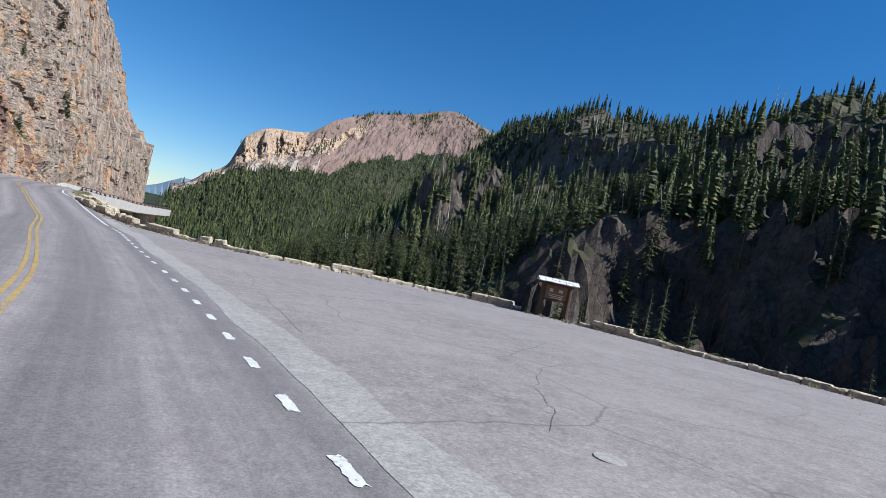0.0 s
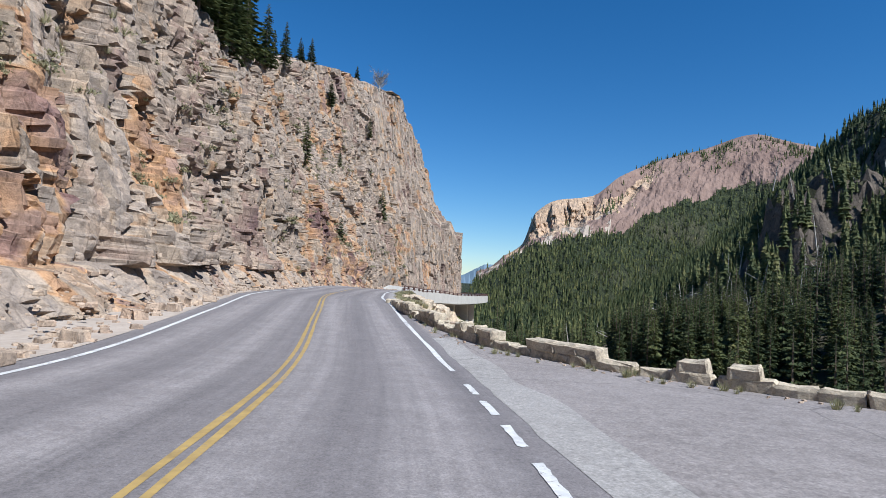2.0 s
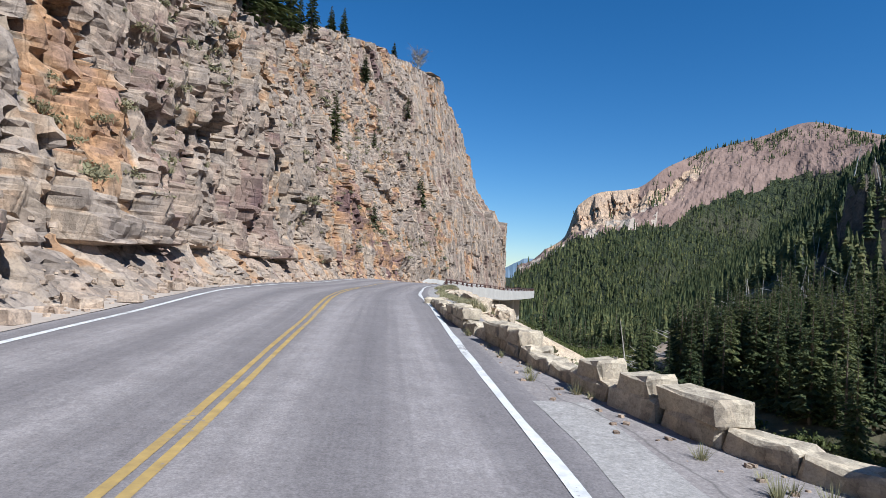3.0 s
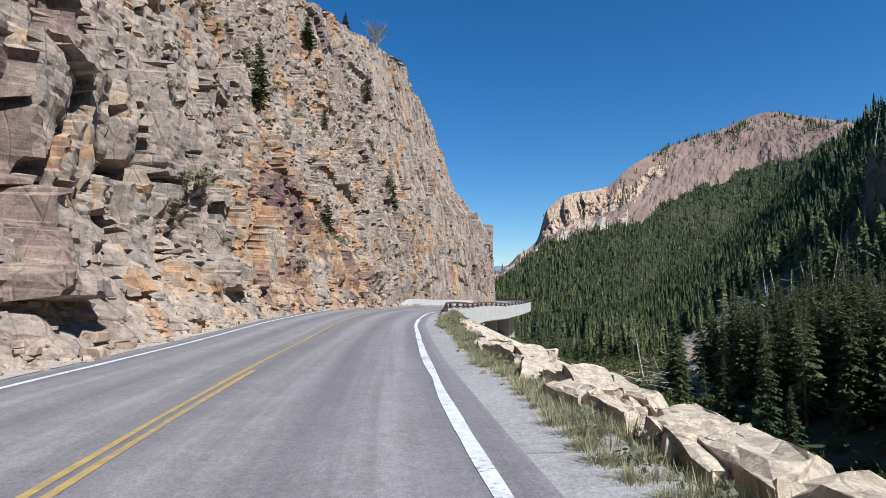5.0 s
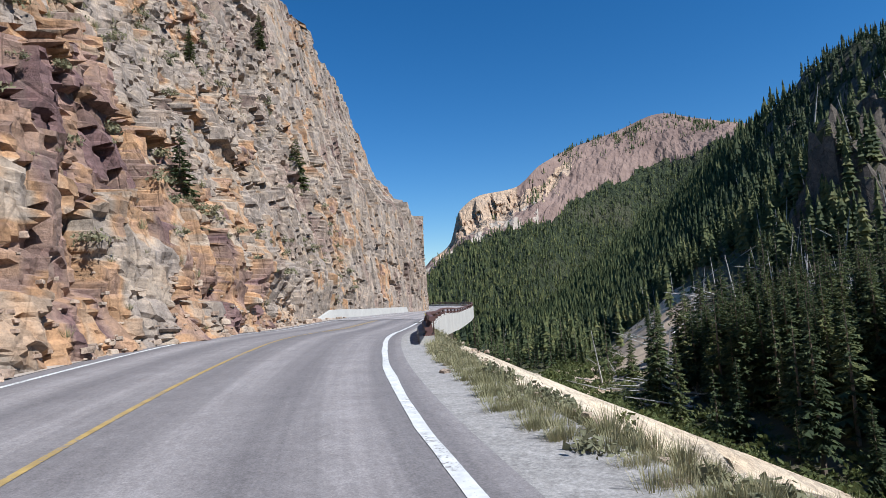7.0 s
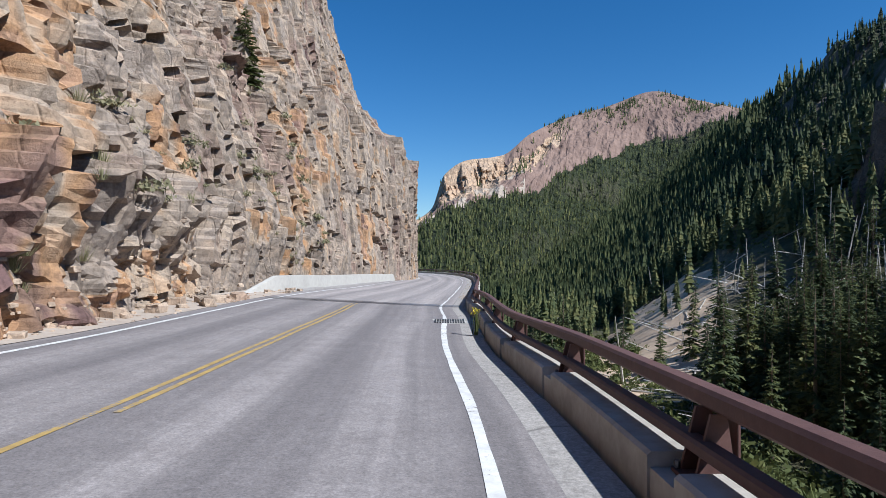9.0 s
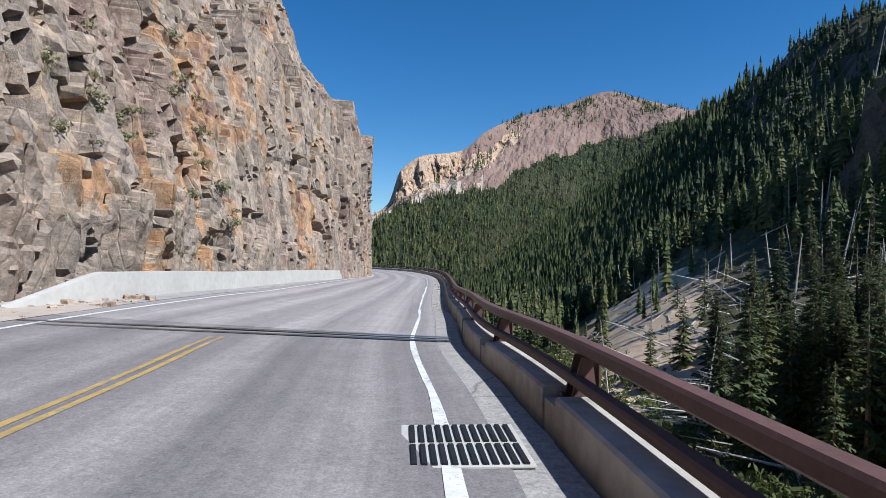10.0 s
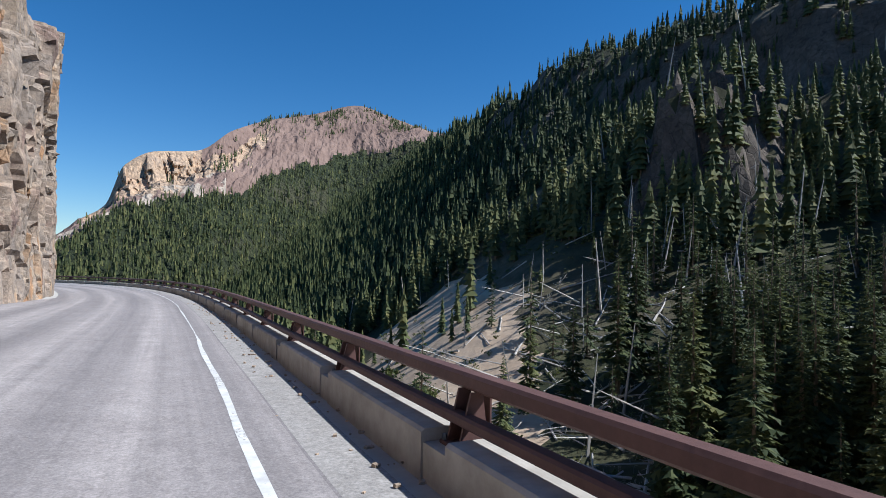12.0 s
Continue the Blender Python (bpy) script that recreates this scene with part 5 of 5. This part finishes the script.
crest_wood = np.where((pt >= 0) & (pt < 0.06) & (pb > 22) & (pb < 27))[0]
cand = np.r_[cand, rng.choice(dome, min(len(dome), 500), False), rng.choice(shoulder_wood, min(len(shoulder_wood), 900), False), rng.choice(crest_wood, min(len(crest_wood), 170), False)]
jit = rng.normal(0, 3.5, (len(cand), 2))
joined("far_forest", TINY, np.c_[pts[cand, :2] + jit, pts[cand, 2] - 1.0, rng.uniform(4.5, 10, len(cand)), rng.uniform(0, 6.3, len(cand)), rng.integers(0, 4, len(cand))], (BARK, NEEDLES), 3, "distant forest below the mountain crags")

# dead standing trees and fallen logs
SNAGS = [snag(k) for k in range(8)]
xs, ys = scatter(420, 55, 150, 60, 330)
ok = wooded(xs, ys) > 0.2
ok &= rng.random(len(xs)) < 0.35 + 1.4 * fractal(xs / 18, ys / 18, 3, 170)
xs, ys = xs[ok], ys[ok]
xs, ys = np.r_[xs, rng.normal(75, 6, 10)], np.r_[ys, rng.normal(166, 8, 10)]
xs, ys = np.r_[xs, rng.normal(62, 14, 22), rng.normal(88, 10, 12)], np.r_[ys, rng.normal(172, 18, 22), rng.normal(174, 14, 12)]
joined("dead_trees", SNAGS, np.stack([xs, ys, ground_z(xs, ys) - 0.3, rng.uniform(4, 10, len(xs)), rng.uniform(0, 6.3, len(xs)), rng.integers(0, 8, len(xs))], 1), (DEADWOOD, DEADWOOD), 1, "bleached dead standing trunks")


def log_mesh(seed):
    r_ = random.Random(seed)
    bm = bmesh.new()
    rings = []
    for k in range(5):
        u_ = k / 4
        w = 0.13 * (1 - 0.6 * u_)
        off = r_.uniform(-0.08, 0.08)
        rings.append([bm.verts.new((u_ * 5 - 2.5, off + w * math.cos(a_ * math.pi / 3), w * math.sin(a_ * math.pi / 3))) for a_ in range(6)])
    for a_, b_ in zip(rings[:-1], rings[1:]):
        for q in range(6):
            bm.faces.new((a_[q], b_[q], b_[(q + 1) % 6], a_[(q + 1) % 6]))
    bm.faces.new(rings[0][::-1]), bm.faces.new(rings[-1])
    for k in range(5):
        x = r_.uniform(-1.5, 2.3)
        made = bmesh.ops.create_cone(bm, cap_ends=False, segments=4, radius1=0.03, radius2=0.008, depth=0.7)["verts"]
        bmesh.ops.transform(bm, matrix=pose(x, 0, 0.2, r_.uniform(-60, 60), r_.uniform(-40, 40), 0), verts=made)
    bmesh.ops.recalc_face_normals(bm, faces=bm.faces)
    me = bpy.data.meshes.new("log")
    bm.to_mesh(me)
    bm.free()
    me.materials.append(DEADWOOD)
    return me


LOGS = [log_mesh(k) for k in range(5)]
for k in range(75):
    if k < 48:
        x, y = rng.normal(52, 7), rng.normal(156, 12)
    else:
        x, y = rng.normal(66, 8), rng.normal(175, 22)
    if x < axis_at(y) - 2:
        continue
    slope_z = float(ground_z(np.array(x), np.array(y)))
    ob = tagged(new("fallen_log", LOGS[k % 5]), "grey weathered fallen log on the slope", "log", "fallen logs")
    a_ = rng.uniform(0, 360)
    dx, dy = math.cos(math.radians(a_)), math.sin(math.radians(a_))
    z1, z2 = (float(ground_z(np.array(x + q * 2 * dx), np.array(y + q * 2 * dy))) for q in (-1, 1))
    ob.matrix_world = pose(x, y, max(slope_z, (z1 + z2) / 2) + 0.12, 0, -math.degrees(math.atan2(z2 - z1, 4)), a_) @ Matrix.Scale(float(rng.uniform(0.6, 1.25)), 4)

# firs on the cliff
for k, (y, h_, height, drop) in enumerate([(98, 15.3, 6.8, 0.5), (100.8, 4.9, 5.0, 0.4), (134.2, 14.2, 5.8, 0.5), (186, 50.5, 5.0, 0.5), (103, 14.6, 1.8, 0.3), (136.5, 31, 4.5, 0.4), (139, 16.5, 1.6, 0.2), (122, 31.5, 5, 0.4), (128, 32.5, 5.5, 0.4), (95, 27.8, 8.5, 0.5), (91, 27.3, 10.5, 0.5), (100, 29.5, 6.5, 0.5), (87, 26.6, 11.0, 0.5), (84, 26.3, 11.5, 0.5), (81, 26.0, 10.5, 0.5), (78, 25.5, 9.0, 0.5), (89, 25.0, 9, 0.5), (85, 24.6, 9.5, 0.5), (82, 24, 9.0, 0.5), (103, 30.5, 5.5, 0.5), (112, 33.5, 4.5, 0.4), (116, 35.5, 5.5, 0.4), (120, 38, 5.0, 0.4), (140, 44, 4.0, 0.4), (116.5, 19.5, 3.2, 0.3), (64, 25.8, 7, 0.5), (58, 26, 7.5, 0.5)]):
    p, out_ = on_cliff(y, h_)
    plant_fir(p.x, p.y, p.z - drop, height, k + 3, "green fir rooted in a ledge of the cliff", "firs on the cliff", 1.25)



def bare_tree(y, h_, height):
    """A leafless grey tree: a forked trunk with upswept limbs that part into twigs."""
    p, _o = on_cliff(y, h_)
    ob = empty("bare_tree", pose(p.x, p.y, p.z - 0.4) @ Matrix.Scale(height, 4), "leafless grey-brown tree on the cliff top", "tree")
    r_ = random.Random(12)
    trunk, twigs = bmesh.new(), bmesh.new()

    def limb(bm, a_, b_, w0, w1):
        side = (b_ - a_).orthogonal().normalized()
        turn = (b_ - a_).normalized().cross(side)
        rings = [[bm.verts.new(q + (side * math.cos(k * 2.1) + turn * math.sin(k * 2.1)) * w) for k in range(3)] for q, w in ((a_, w0), (b_, w1))]
        for k in range(3):
            bm.faces.new((rings[0][k], rings[0][(k + 1) % 3], rings[1][(k + 1) % 3], rings[1][k]))

    limb(trunk, Vector((0, 0, 0)), Vector((0.03, 0.02, 0.55)), 0.035, 0.02)
    for k in range(26):
        a_ = k * 2.4
        base = Vector((0.03, 0.02, 0.55)) * (0.35 + 0.65 * k / 26)
        tip = base + Vector((math.cos(a_), math.sin(a_), r_.uniform(0.7, 1.5))) * r_.uniform(0.2, 0.32)
        limb(trunk, base, tip, 0.012, 0.005)
        for q in range(16):
            at = base.lerp(tip, r_.uniform(0.35, 1))
            limb(twigs, at, at + Vector((r_.gauss(0, 0.09), r_.gauss(0, 0.09), r_.uniform(0.02, 0.17))), 0.0035, 0.0015)
    part("trunk", trunk, DEADWOOD, ob)
    tagged(part("twigs", twigs, TWIG, ob, "fine grey-brown twigs"), kind="stuff")


bare_tree(149, 45.5, 6.5)


# ---- brush, grass and rocks ----
def tuft(seed, blades, spread, tall):
    r_ = np.random.default_rng(seed)
    v_, f_ = [], []
    for k in range(blades):
        a_, R, h_ = r_.uniform(0, 6.3), r_.uniform(0.05, 1) * spread, tall * r_.uniform(0.5, 1)
        x, y = 0.35 * R * math.cos(a_), 0.35 * R * math.sin(a_)
        w = 0.008 * r_.uniform(0.7, 1.6) * (tall / 0.4)
        n0 = len(v_)
        v_ += [(x - w * math.sin(a_), y + w * math.cos(a_), 0), (x + w * math.sin(a_), y - w * math.cos(a_), 0), (R * math.cos(a_), R * math.sin(a_), h_)]
        f_.append((n0, n0 + 1, n0 + 2))
    return np.array(v_), f_


def bush(seed, leaves, flat=0.7, size=0.045):
    """A rounded shrub one unit across, of many small leaves in clumps."""
    r_ = np.random.default_rng(seed)
    v_, f_ = [], []
    hubs = r_.normal(0, 1, (9, 3))
    hubs /= np.linalg.norm(hubs, axis=1)[:, None]
    hubs *= r_.uniform(0.15, 0.38, (9, 1))
    for k in range(leaves):
        c = hubs[r_.integers(9)] + r_.normal(0, 0.1, 3)
        c[2] = abs(c[2]) * flat + 0.03
        d1, d2 = r_.normal(0, size, 3), r_.normal(0, size, 3)
        n0 = len(v_)
        v_ += [tuple(c - d1), tuple(c + d2), tuple(c + d1), tuple(c - d2)]
        f_ += [(n0, n0 + 1, n0 + 2), (n0, n0 + 2, n0 + 3)]
    return np.array(v_), f_


TUFTS = [tuft(k, 60, 0.24, 0.26) for k in range(6)]
BUSHES = [bush(k, 170, 0.7, 0.03) for k in range(6)]


def cliff_spots(n_, y0, y1, h0, h1, lo, hi):
    out = []
    for _ in range(n_):
        y, h_ = rng.uniform(y0, y1), rng.uniform(h0, h1)
        if fractal(np.array(y / 9), np.array(h_ / 5), 3, 210) < -0.02:
            continue
        p, _o = on_cliff(y, min(h_, float(CREST(y)) - 0.5))
        out.append((p.x, p.y, p.z - 0.1, rng.uniform(lo, hi), rng.uniform(0, 6.3), rng.integers(0, 6)))
    return np.array(out)


joined("cliff_shrubs", BUSHES, cliff_spots(900, 35, 140, 3, 30, 0.4, 1.5), (SAGE, SAGE), 1, "dry grey-green sagebrush on cliff ledges")
joined("cliff_grass", TUFTS, cliff_spots(900, 30, 140, 0.4, 22, 0.7, 1.8), (GRASS, GRASS), 1, "dry grass tufts on the cliff")

# verge plants right of the road, and litter along the cliff foot
spots = []
for _ in range(1900):
    y = rng.uniform(53, 95)
    o = 1.15 + abs(rng.normal(0, 0.4)) + 0.35 * fractal(np.array(y / 4), np.array(0.0), 3, 220)
    k = int(np.argmin(np.abs(LINE[:, 1] - y)))
    p = LINE[k] + NRM[k] * o
    spots.append((p[0], p[1], float(ground_z(np.array(p[0]), np.array(p[1]))) - 0.02, rng.uniform(0.4, 1.3), rng.uniform(0, 6.3), rng.integers(0, 6)))
joined("verge_grass", TUFTS, np.array(spots), (GRASS, GRASS), 1, "dry yellow grass and weeds along the road edge")
spots = []
for _ in range(230):
    y = rng.uniform(54, 94)
    k = int(np.argmin(np.abs(LINE[:, 1] - y)))
    p = LINE[k] + NRM[k] * (1.25 + abs(rng.normal(0, 0.5)))
    spots.append((p[0], p[1], float(ground_z(np.array(p[0]), np.array(p[1]))) - 0.03, rng.uniform(0.3, 0.75), rng.uniform(0, 6.3), rng.integers(0, 6)))
joined("verge_weeds", BUSHES, np.array(spots), (SAGE, SAGE), 1, "grey-green weeds and sage clumps on the road bank")
spots = []
for _ in range(3800):
    x, y = rng.uniform(0, 60), rng.uniform(54, 235)
    d_ = x - axis_at(y)
    if (-14 if y < 170 else -26) < d_ < 8 and rng.random() < 0.9 or (d_ < -5 and rng.random() < (0.5 if y > 120 else 0.12)):
        spots.append((x, y, float(ground_z(np.array(x), np.array(y))) - 0.1, rng.uniform(0.9, 3.4) if abs(d_) < 9 else rng.uniform(0.6, 1.6), rng.uniform(0, 6.3), rng.integers(0, 6)))
spots = [q for q in spots if q[0] > edge_x(q[1]) + 2.5]
joined("creek_willows", [bush(50 + k, 80, 0.8, 0.045) for k in range(6)], np.array(spots), (WILLOW, WILLOW), 1, "green and yellow willow brush along the creek")
spots = [(x, y, float(ground_z(np.array(x), np.array(y))) - 0.1, rng.uniform(0.8, 1.6), rng.uniform(0, 6.3), rng.integers(0, 6)) for x, y in zip(rng.uniform(2, 26, 60), rng.uniform(38, 54, 60)) if x > np.interp(y, WL[::-1, 1][np.argsort(WL[::-1, 1])], WL[::-1, 0][np.argsort(WL[::-1, 1])]) + 0.8]
joined("wall_brush", BUSHES, np.array(spots), (SAGE, SAGE), 1, "dry brush behind the stone wall")
SMALL_BUSHES = [bush(40 + k, 34) for k in range(6)]
xs, ys = scatter(4200, 34, 112, 100, 240)
ok = (rng.random(len(xs)) < 0.15 + 0.9 * np.clip(wooded(xs, ys), 0, 0.6)) & (xs > axis_at(ys) + 1)
xs, ys = xs[ok], ys[ok]
joined("slope_brush", SMALL_BUSHES, np.stack([xs, ys, ground_z(xs, ys) - 0.1, rng.uniform(0.7, 2.2, len(xs)), rng.uniform(0, 6.3, len(xs)), rng.integers(0, 6, len(xs))], 1), (WILLOW, WILLOW), 1, "low green and olive brush between the firs")


def windfall(n_):
    """Bleached trunks lying across each other on the slope."""
    vs, fs, base = [], [], 0
    for k in range(n_):
        cx, cy, sd = ((40.6, 147, 4), (52, 155, 6), (62, 168, 11), (80, 172, 14))[k % 4]
        x, y = rng.normal(cx, sd), rng.normal(cy, sd)
        if x < axis_at(y) + 1:
            continue
        v_, f_ = SNAGS[k % 8]
        L = rng.uniform(3, 8)
        m_ = np.array((pose(x, y, float(ground_z(np.array(x), np.array(y))) + 0.2, 0, float(rng.uniform(62, 98)), float(rng.uniform(0, 360))) @ Matrix.Scale(float(L), 4)))
        vs.append(v_ @ m_[:3, :3].T + m_[:3, 3])
        fs += [tuple(i + base for i in q) for q in f_]
        base += len(v_)
    return tagged(mesh_object("windfall", np.concatenate(vs), fs, DEADWOOD), "tangle of bleached fallen trunks and branches", "dead wood", kind="stuff")


windfall(230)
weed = empty("weed", pose(0.5, 107.2, float(road_z(107.2)), 0, 0, 0), "tall yellow-flowered weed growing against the kerb", "plant")
v_, f_ = tuft(77, 22, 0.22, 0.75)
tagged(mesh_object("stems", v_, f_, WILLOW, weed), kind="stuff")
v_, f_ = bush(78, 60, 1.0)
tagged(mesh_object("flowers", v_ * 0.32 + np.array([0, 0, 0.5]), f_, FLOWER, weed, "yellow flower heads"), kind="stuff")

def crag_mesh(name, size, seed, mat, cuts=14):
    """A broken rock: a round lump with flat faces struck off, standing on z = 0."""
    r_ = np.random.default_rng(seed)
    bm = bmesh.new()
    bmesh.ops.create_icosphere(bm, subdivisions=3, radius=1.0)
    co = np.array([tuple(v_.co) for v_ in bm.verts])
    for k in range(cuts):
        d_ = r_.normal(0, 1, 3) * np.array([1, 1, 0.8])
        if k < 4:
            d_ = np.array([(1, 0.1, 0.1), (-1, -0.2, 0.15), (0.1, 1, 0.1), (0.1, -1, 0.15)][k]) + r_.normal(0, 0.18, 3)
        if k == 4:
            d_ = np.array([0.1, 0.1, 1]) + r_.normal(0, 0.12, 3)
        d_ /= np.linalg.norm(d_)
        over = np.maximum(co @ d_ - (r_.uniform(0.38, 0.5) if k < 5 else r_.uniform(0.6, 0.85)), 0)
        co = co - over[:, None] * d_[None]
    co = co * 1.05 + 0.03 * r_.normal(0, 1, co.shape)
    co[:, 2] = np.maximum(co[:, 2], -0.4) + 0.4
    for v_, c in zip(bm.verts, co):
        v_.co = Vector((c[0] * size[0] * 0.95, c[1] * size[1] * 0.95, c[2] * size[2]))
    me = bpy.data.meshes.new(name)
    bm.to_mesh(me)
    bm.free()
    me.materials.append(mat)
    return me


BOULDERS = [crag_mesh("boulder", s_, 60 + k, RUBBLE) for k, s_ in enumerate([(1.3, 0.8, 0.65), (0.9, 0.7, 0.55), (1.6, 0.85, 0.55), (0.7, 0.5, 0.4), (1.0, 0.9, 0.75)])]
SLABS = [crag_mesh("rock_slab", (1.7, 0.85, 0.75), 75 + k, PALEROCK, 9) for k in range(4)]


def boulder(k, x, y, s_, turn, sink=0.15, tilt=0.0):
    ob = tagged(new("boulder", BOULDERS[k % 5]), "angular tan boulder beside the road", "rock", "boulders below the road")
    ob.matrix_world = pose(x, y, float(ground_z(np.array(x), np.array(y))) - sink * s_, tilt, tilt * 0.6, turn) @ Matrix.Scale(s_, 4)
    return ob


r_ = random.Random(9)
for k in range(46):
    y = r_.uniform(53.5, 71)
    i = int(np.argmin(np.abs(LINE[:, 1] - y)))
    o = 2.0 + abs(r_.gauss(0, 1.1))
    p = LINE[i] + NRM[i] * o
    boulder(k, p[0], p[1], r_.uniform(0.08, 0.22) if o < 2.6 else r_.uniform(0.15, 0.45), r_.uniform(0, 360), 0.25, r_.uniform(-15, 15))
for k in range(40):
    y = 54.5 + 0.95 * (k % 26) + r_.uniform(-0.4, 0.4)
    o = (2.0 if k < 26 else 3.1) + r_.uniform(-0.25, 0.35) + (0.5 if y > 73.5 else 0.0)
    s_ = r_.uniform(0.55, 0.95)
    i = int(np.argmin(np.abs(LINE[:, 1] - y)))
    p = LINE[i] + NRM[i] * o
    ob = tagged(new("rock_slab", SLABS[k % 4]), "long pale rock slab cropping out of the bank", "rock", "rock slabs along the bank")
    ob.matrix_world = pose(p[0], p[1], float(road_z(y)) - 0.48 * s_ - (0.4 if y > 73.5 else 0.0) - (0.35 if o > 2.7 else 0.0), r_.uniform(-7, 7), r_.uniform(-3, 3), math.degrees(math.atan2(TAN[i][1], TAN[i][0])) + r_.uniform(-20, 20) + 180 * (k % 2)) @ Matrix.Scale(s_, 4)

for k, (x, y, s_, turn) in enumerate(((0.4, 71.2, 1.05, 62), (1.75, 71.6, 1.35, 40), (-0.1, 74.2, 0.75, 80), (1.2, 75.0, 1.05, 55), (-0.75, 70.0, 0.6, 70))):
    ob = tagged(new("rock_slab", SLABS[(k + 1) % 4]), "great pale broken rock block at the edge of the bank", "rock", "great rock blocks")
    ob.matrix_world = pose(x, y, float(ground_z(np.array(x), np.array(y))) - 0.12 * s_, 6, -4, turn) @ Matrix.Scale(s_, 4)

CHIPS = [stone_mesh("chip", (0.2, 0.15, 0.1), 90 + k, STONE, 0.3, 0) for k in range(4)]


def rubble(name, spots_, label):
    vs, fs, base = [], [], 0
    src = []
    for me in CHIPS:
        src.append((np.array([tuple(q.co) for q in me.vertices]), [tuple(q.vertices) for q in me.polygons]))
    for x, y, z, s_, a_ in spots_:
        v_, f_ = src[int(a_ * 10) % 4]
        c, sn = math.cos(a_) * s_, math.sin(a_) * s_
        vs.append(np.stack([v_[:, 0] * c - v_[:, 1] * sn + x, v_[:, 0] * sn + v_[:, 1] * c + y, v_[:, 2] * s_ + z], 1))
        fs += [tuple(i + base for i in q) for q in f_]
        base += len(v_)
    return tagged(mesh_object(name, np.concatenate(vs), fs, RUBBLE), label, "rubble", kind="stuff")


spots = []
for _ in range(1600):
    y = rng.uniform(20, 122)
    i = int(np.argmin(np.abs(LINE[:, 1] - y)))
    o = -2 * LANE - 0.5 - abs(rng.normal(0, 0.8)) - (0.35 if rng.random() < 0.7 else 0)
    p = LINE[i] + NRM[i] * o
    hh = max(0.0, (-o - 2 * LANE - 1.6)) * 0.6
    spots.append((p[0], p[1], float(deck_z(y, o)) + hh - 0.02, rng.choice([0.3, 0.5, 0.8, 1.4, 2.6], p=[0.35, 0.3, 0.2, 0.11, 0.04]), rng.uniform(0, 6.3)))
for _ in range(900):
    p, _o = on_cliff(rng.uniform(20, 119), abs(rng.normal(0, 1.0)))
    spots.append((p.x, p.y, p.z - 0.03, rng.choice([0.5, 0.9, 1.5, 2.6, 4.0], p=[0.6, 0.3, 0.09, 0.01, 0.0]), rng.uniform(0, 6.3)))
rubble("fallen_rubble", spots, "broken rock chips scattered below the cliff")
spots = []
for _ in range(900):
    y = rng.uniform(52, 96)
    i = int(np.argmin(np.abs(LINE[:, 1] - y)))
    o = 0.9 + abs(rng.normal(0.6, 1.2))
    p = LINE[i] + NRM[i] * o
    spots.append((p[0], p[1], float(ground_z(np.array(p[0]), np.array(p[1]))) + 0.05, rng.choice([0.15, 0.3, 0.55, 0.9], p=[0.45, 0.35, 0.15, 0.05]), rng.uniform(0, 6.3)))
rubble("verge_rubble", spots, "stone chips along the crumbling shoulder")
stone_wall()

# grit, dry leaves and grass along the wall's foot and the kerb
spots, blades = [], []
for _ in range(560):
    i = int(rng.integers(len(WL) // 2, len(WL) - 2))
    back = np.array([WL[i + 1, 1] - WL[i, 1], WL[i, 0] - WL[i + 1, 0]])
    back = -back / np.linalg.norm(back)
    side = 1 if back[0] < 0 or (back[0] > 0 and back[1] < -0.9) else -1
    p = WL[i] + back * side * (0.3 + abs(rng.normal(0, 0.35)))
    if p[0] < edge_x(p[1]) + 0.3:
        continue
    z_ = float(road_z(p[1])) - 0.004 * max(p[0] - float(edge_x(p[1])), 0)
    spots.append((p[0], p[1], z_ - 0.01, rng.choice([0.1, 0.2, 0.35]), rng.uniform(0, 6.3)))
    if rng.random() < 0.22:
        blades.append((p[0], p[1], z_, rng.uniform(0.35, 0.9), rng.uniform(0, 6.3), rng.integers(0, 6)))
for _ in range(420):
    y = rng.uniform(124, 160)
    i = int(np.argmin(np.abs(LINE[:, 1] - y)))
    o = float(INNER(y)) - 0.08 - abs(rng.normal(0, 0.28))
    p = LINE[i] + NRM[i] * o
    spots.append((p[0], p[1], float(deck_z(y, o)) - 0.005, rng.choice([0.08, 0.14, 0.25]), rng.uniform(0, 6.3)))
rubble("roadside_grit", spots, "small stones and grit along wall and kerb")
joined("wall_grass", TUFTS, np.array(blades), (GRASS, GRASS), 1, "dry grass tufts at the foot of the wall")
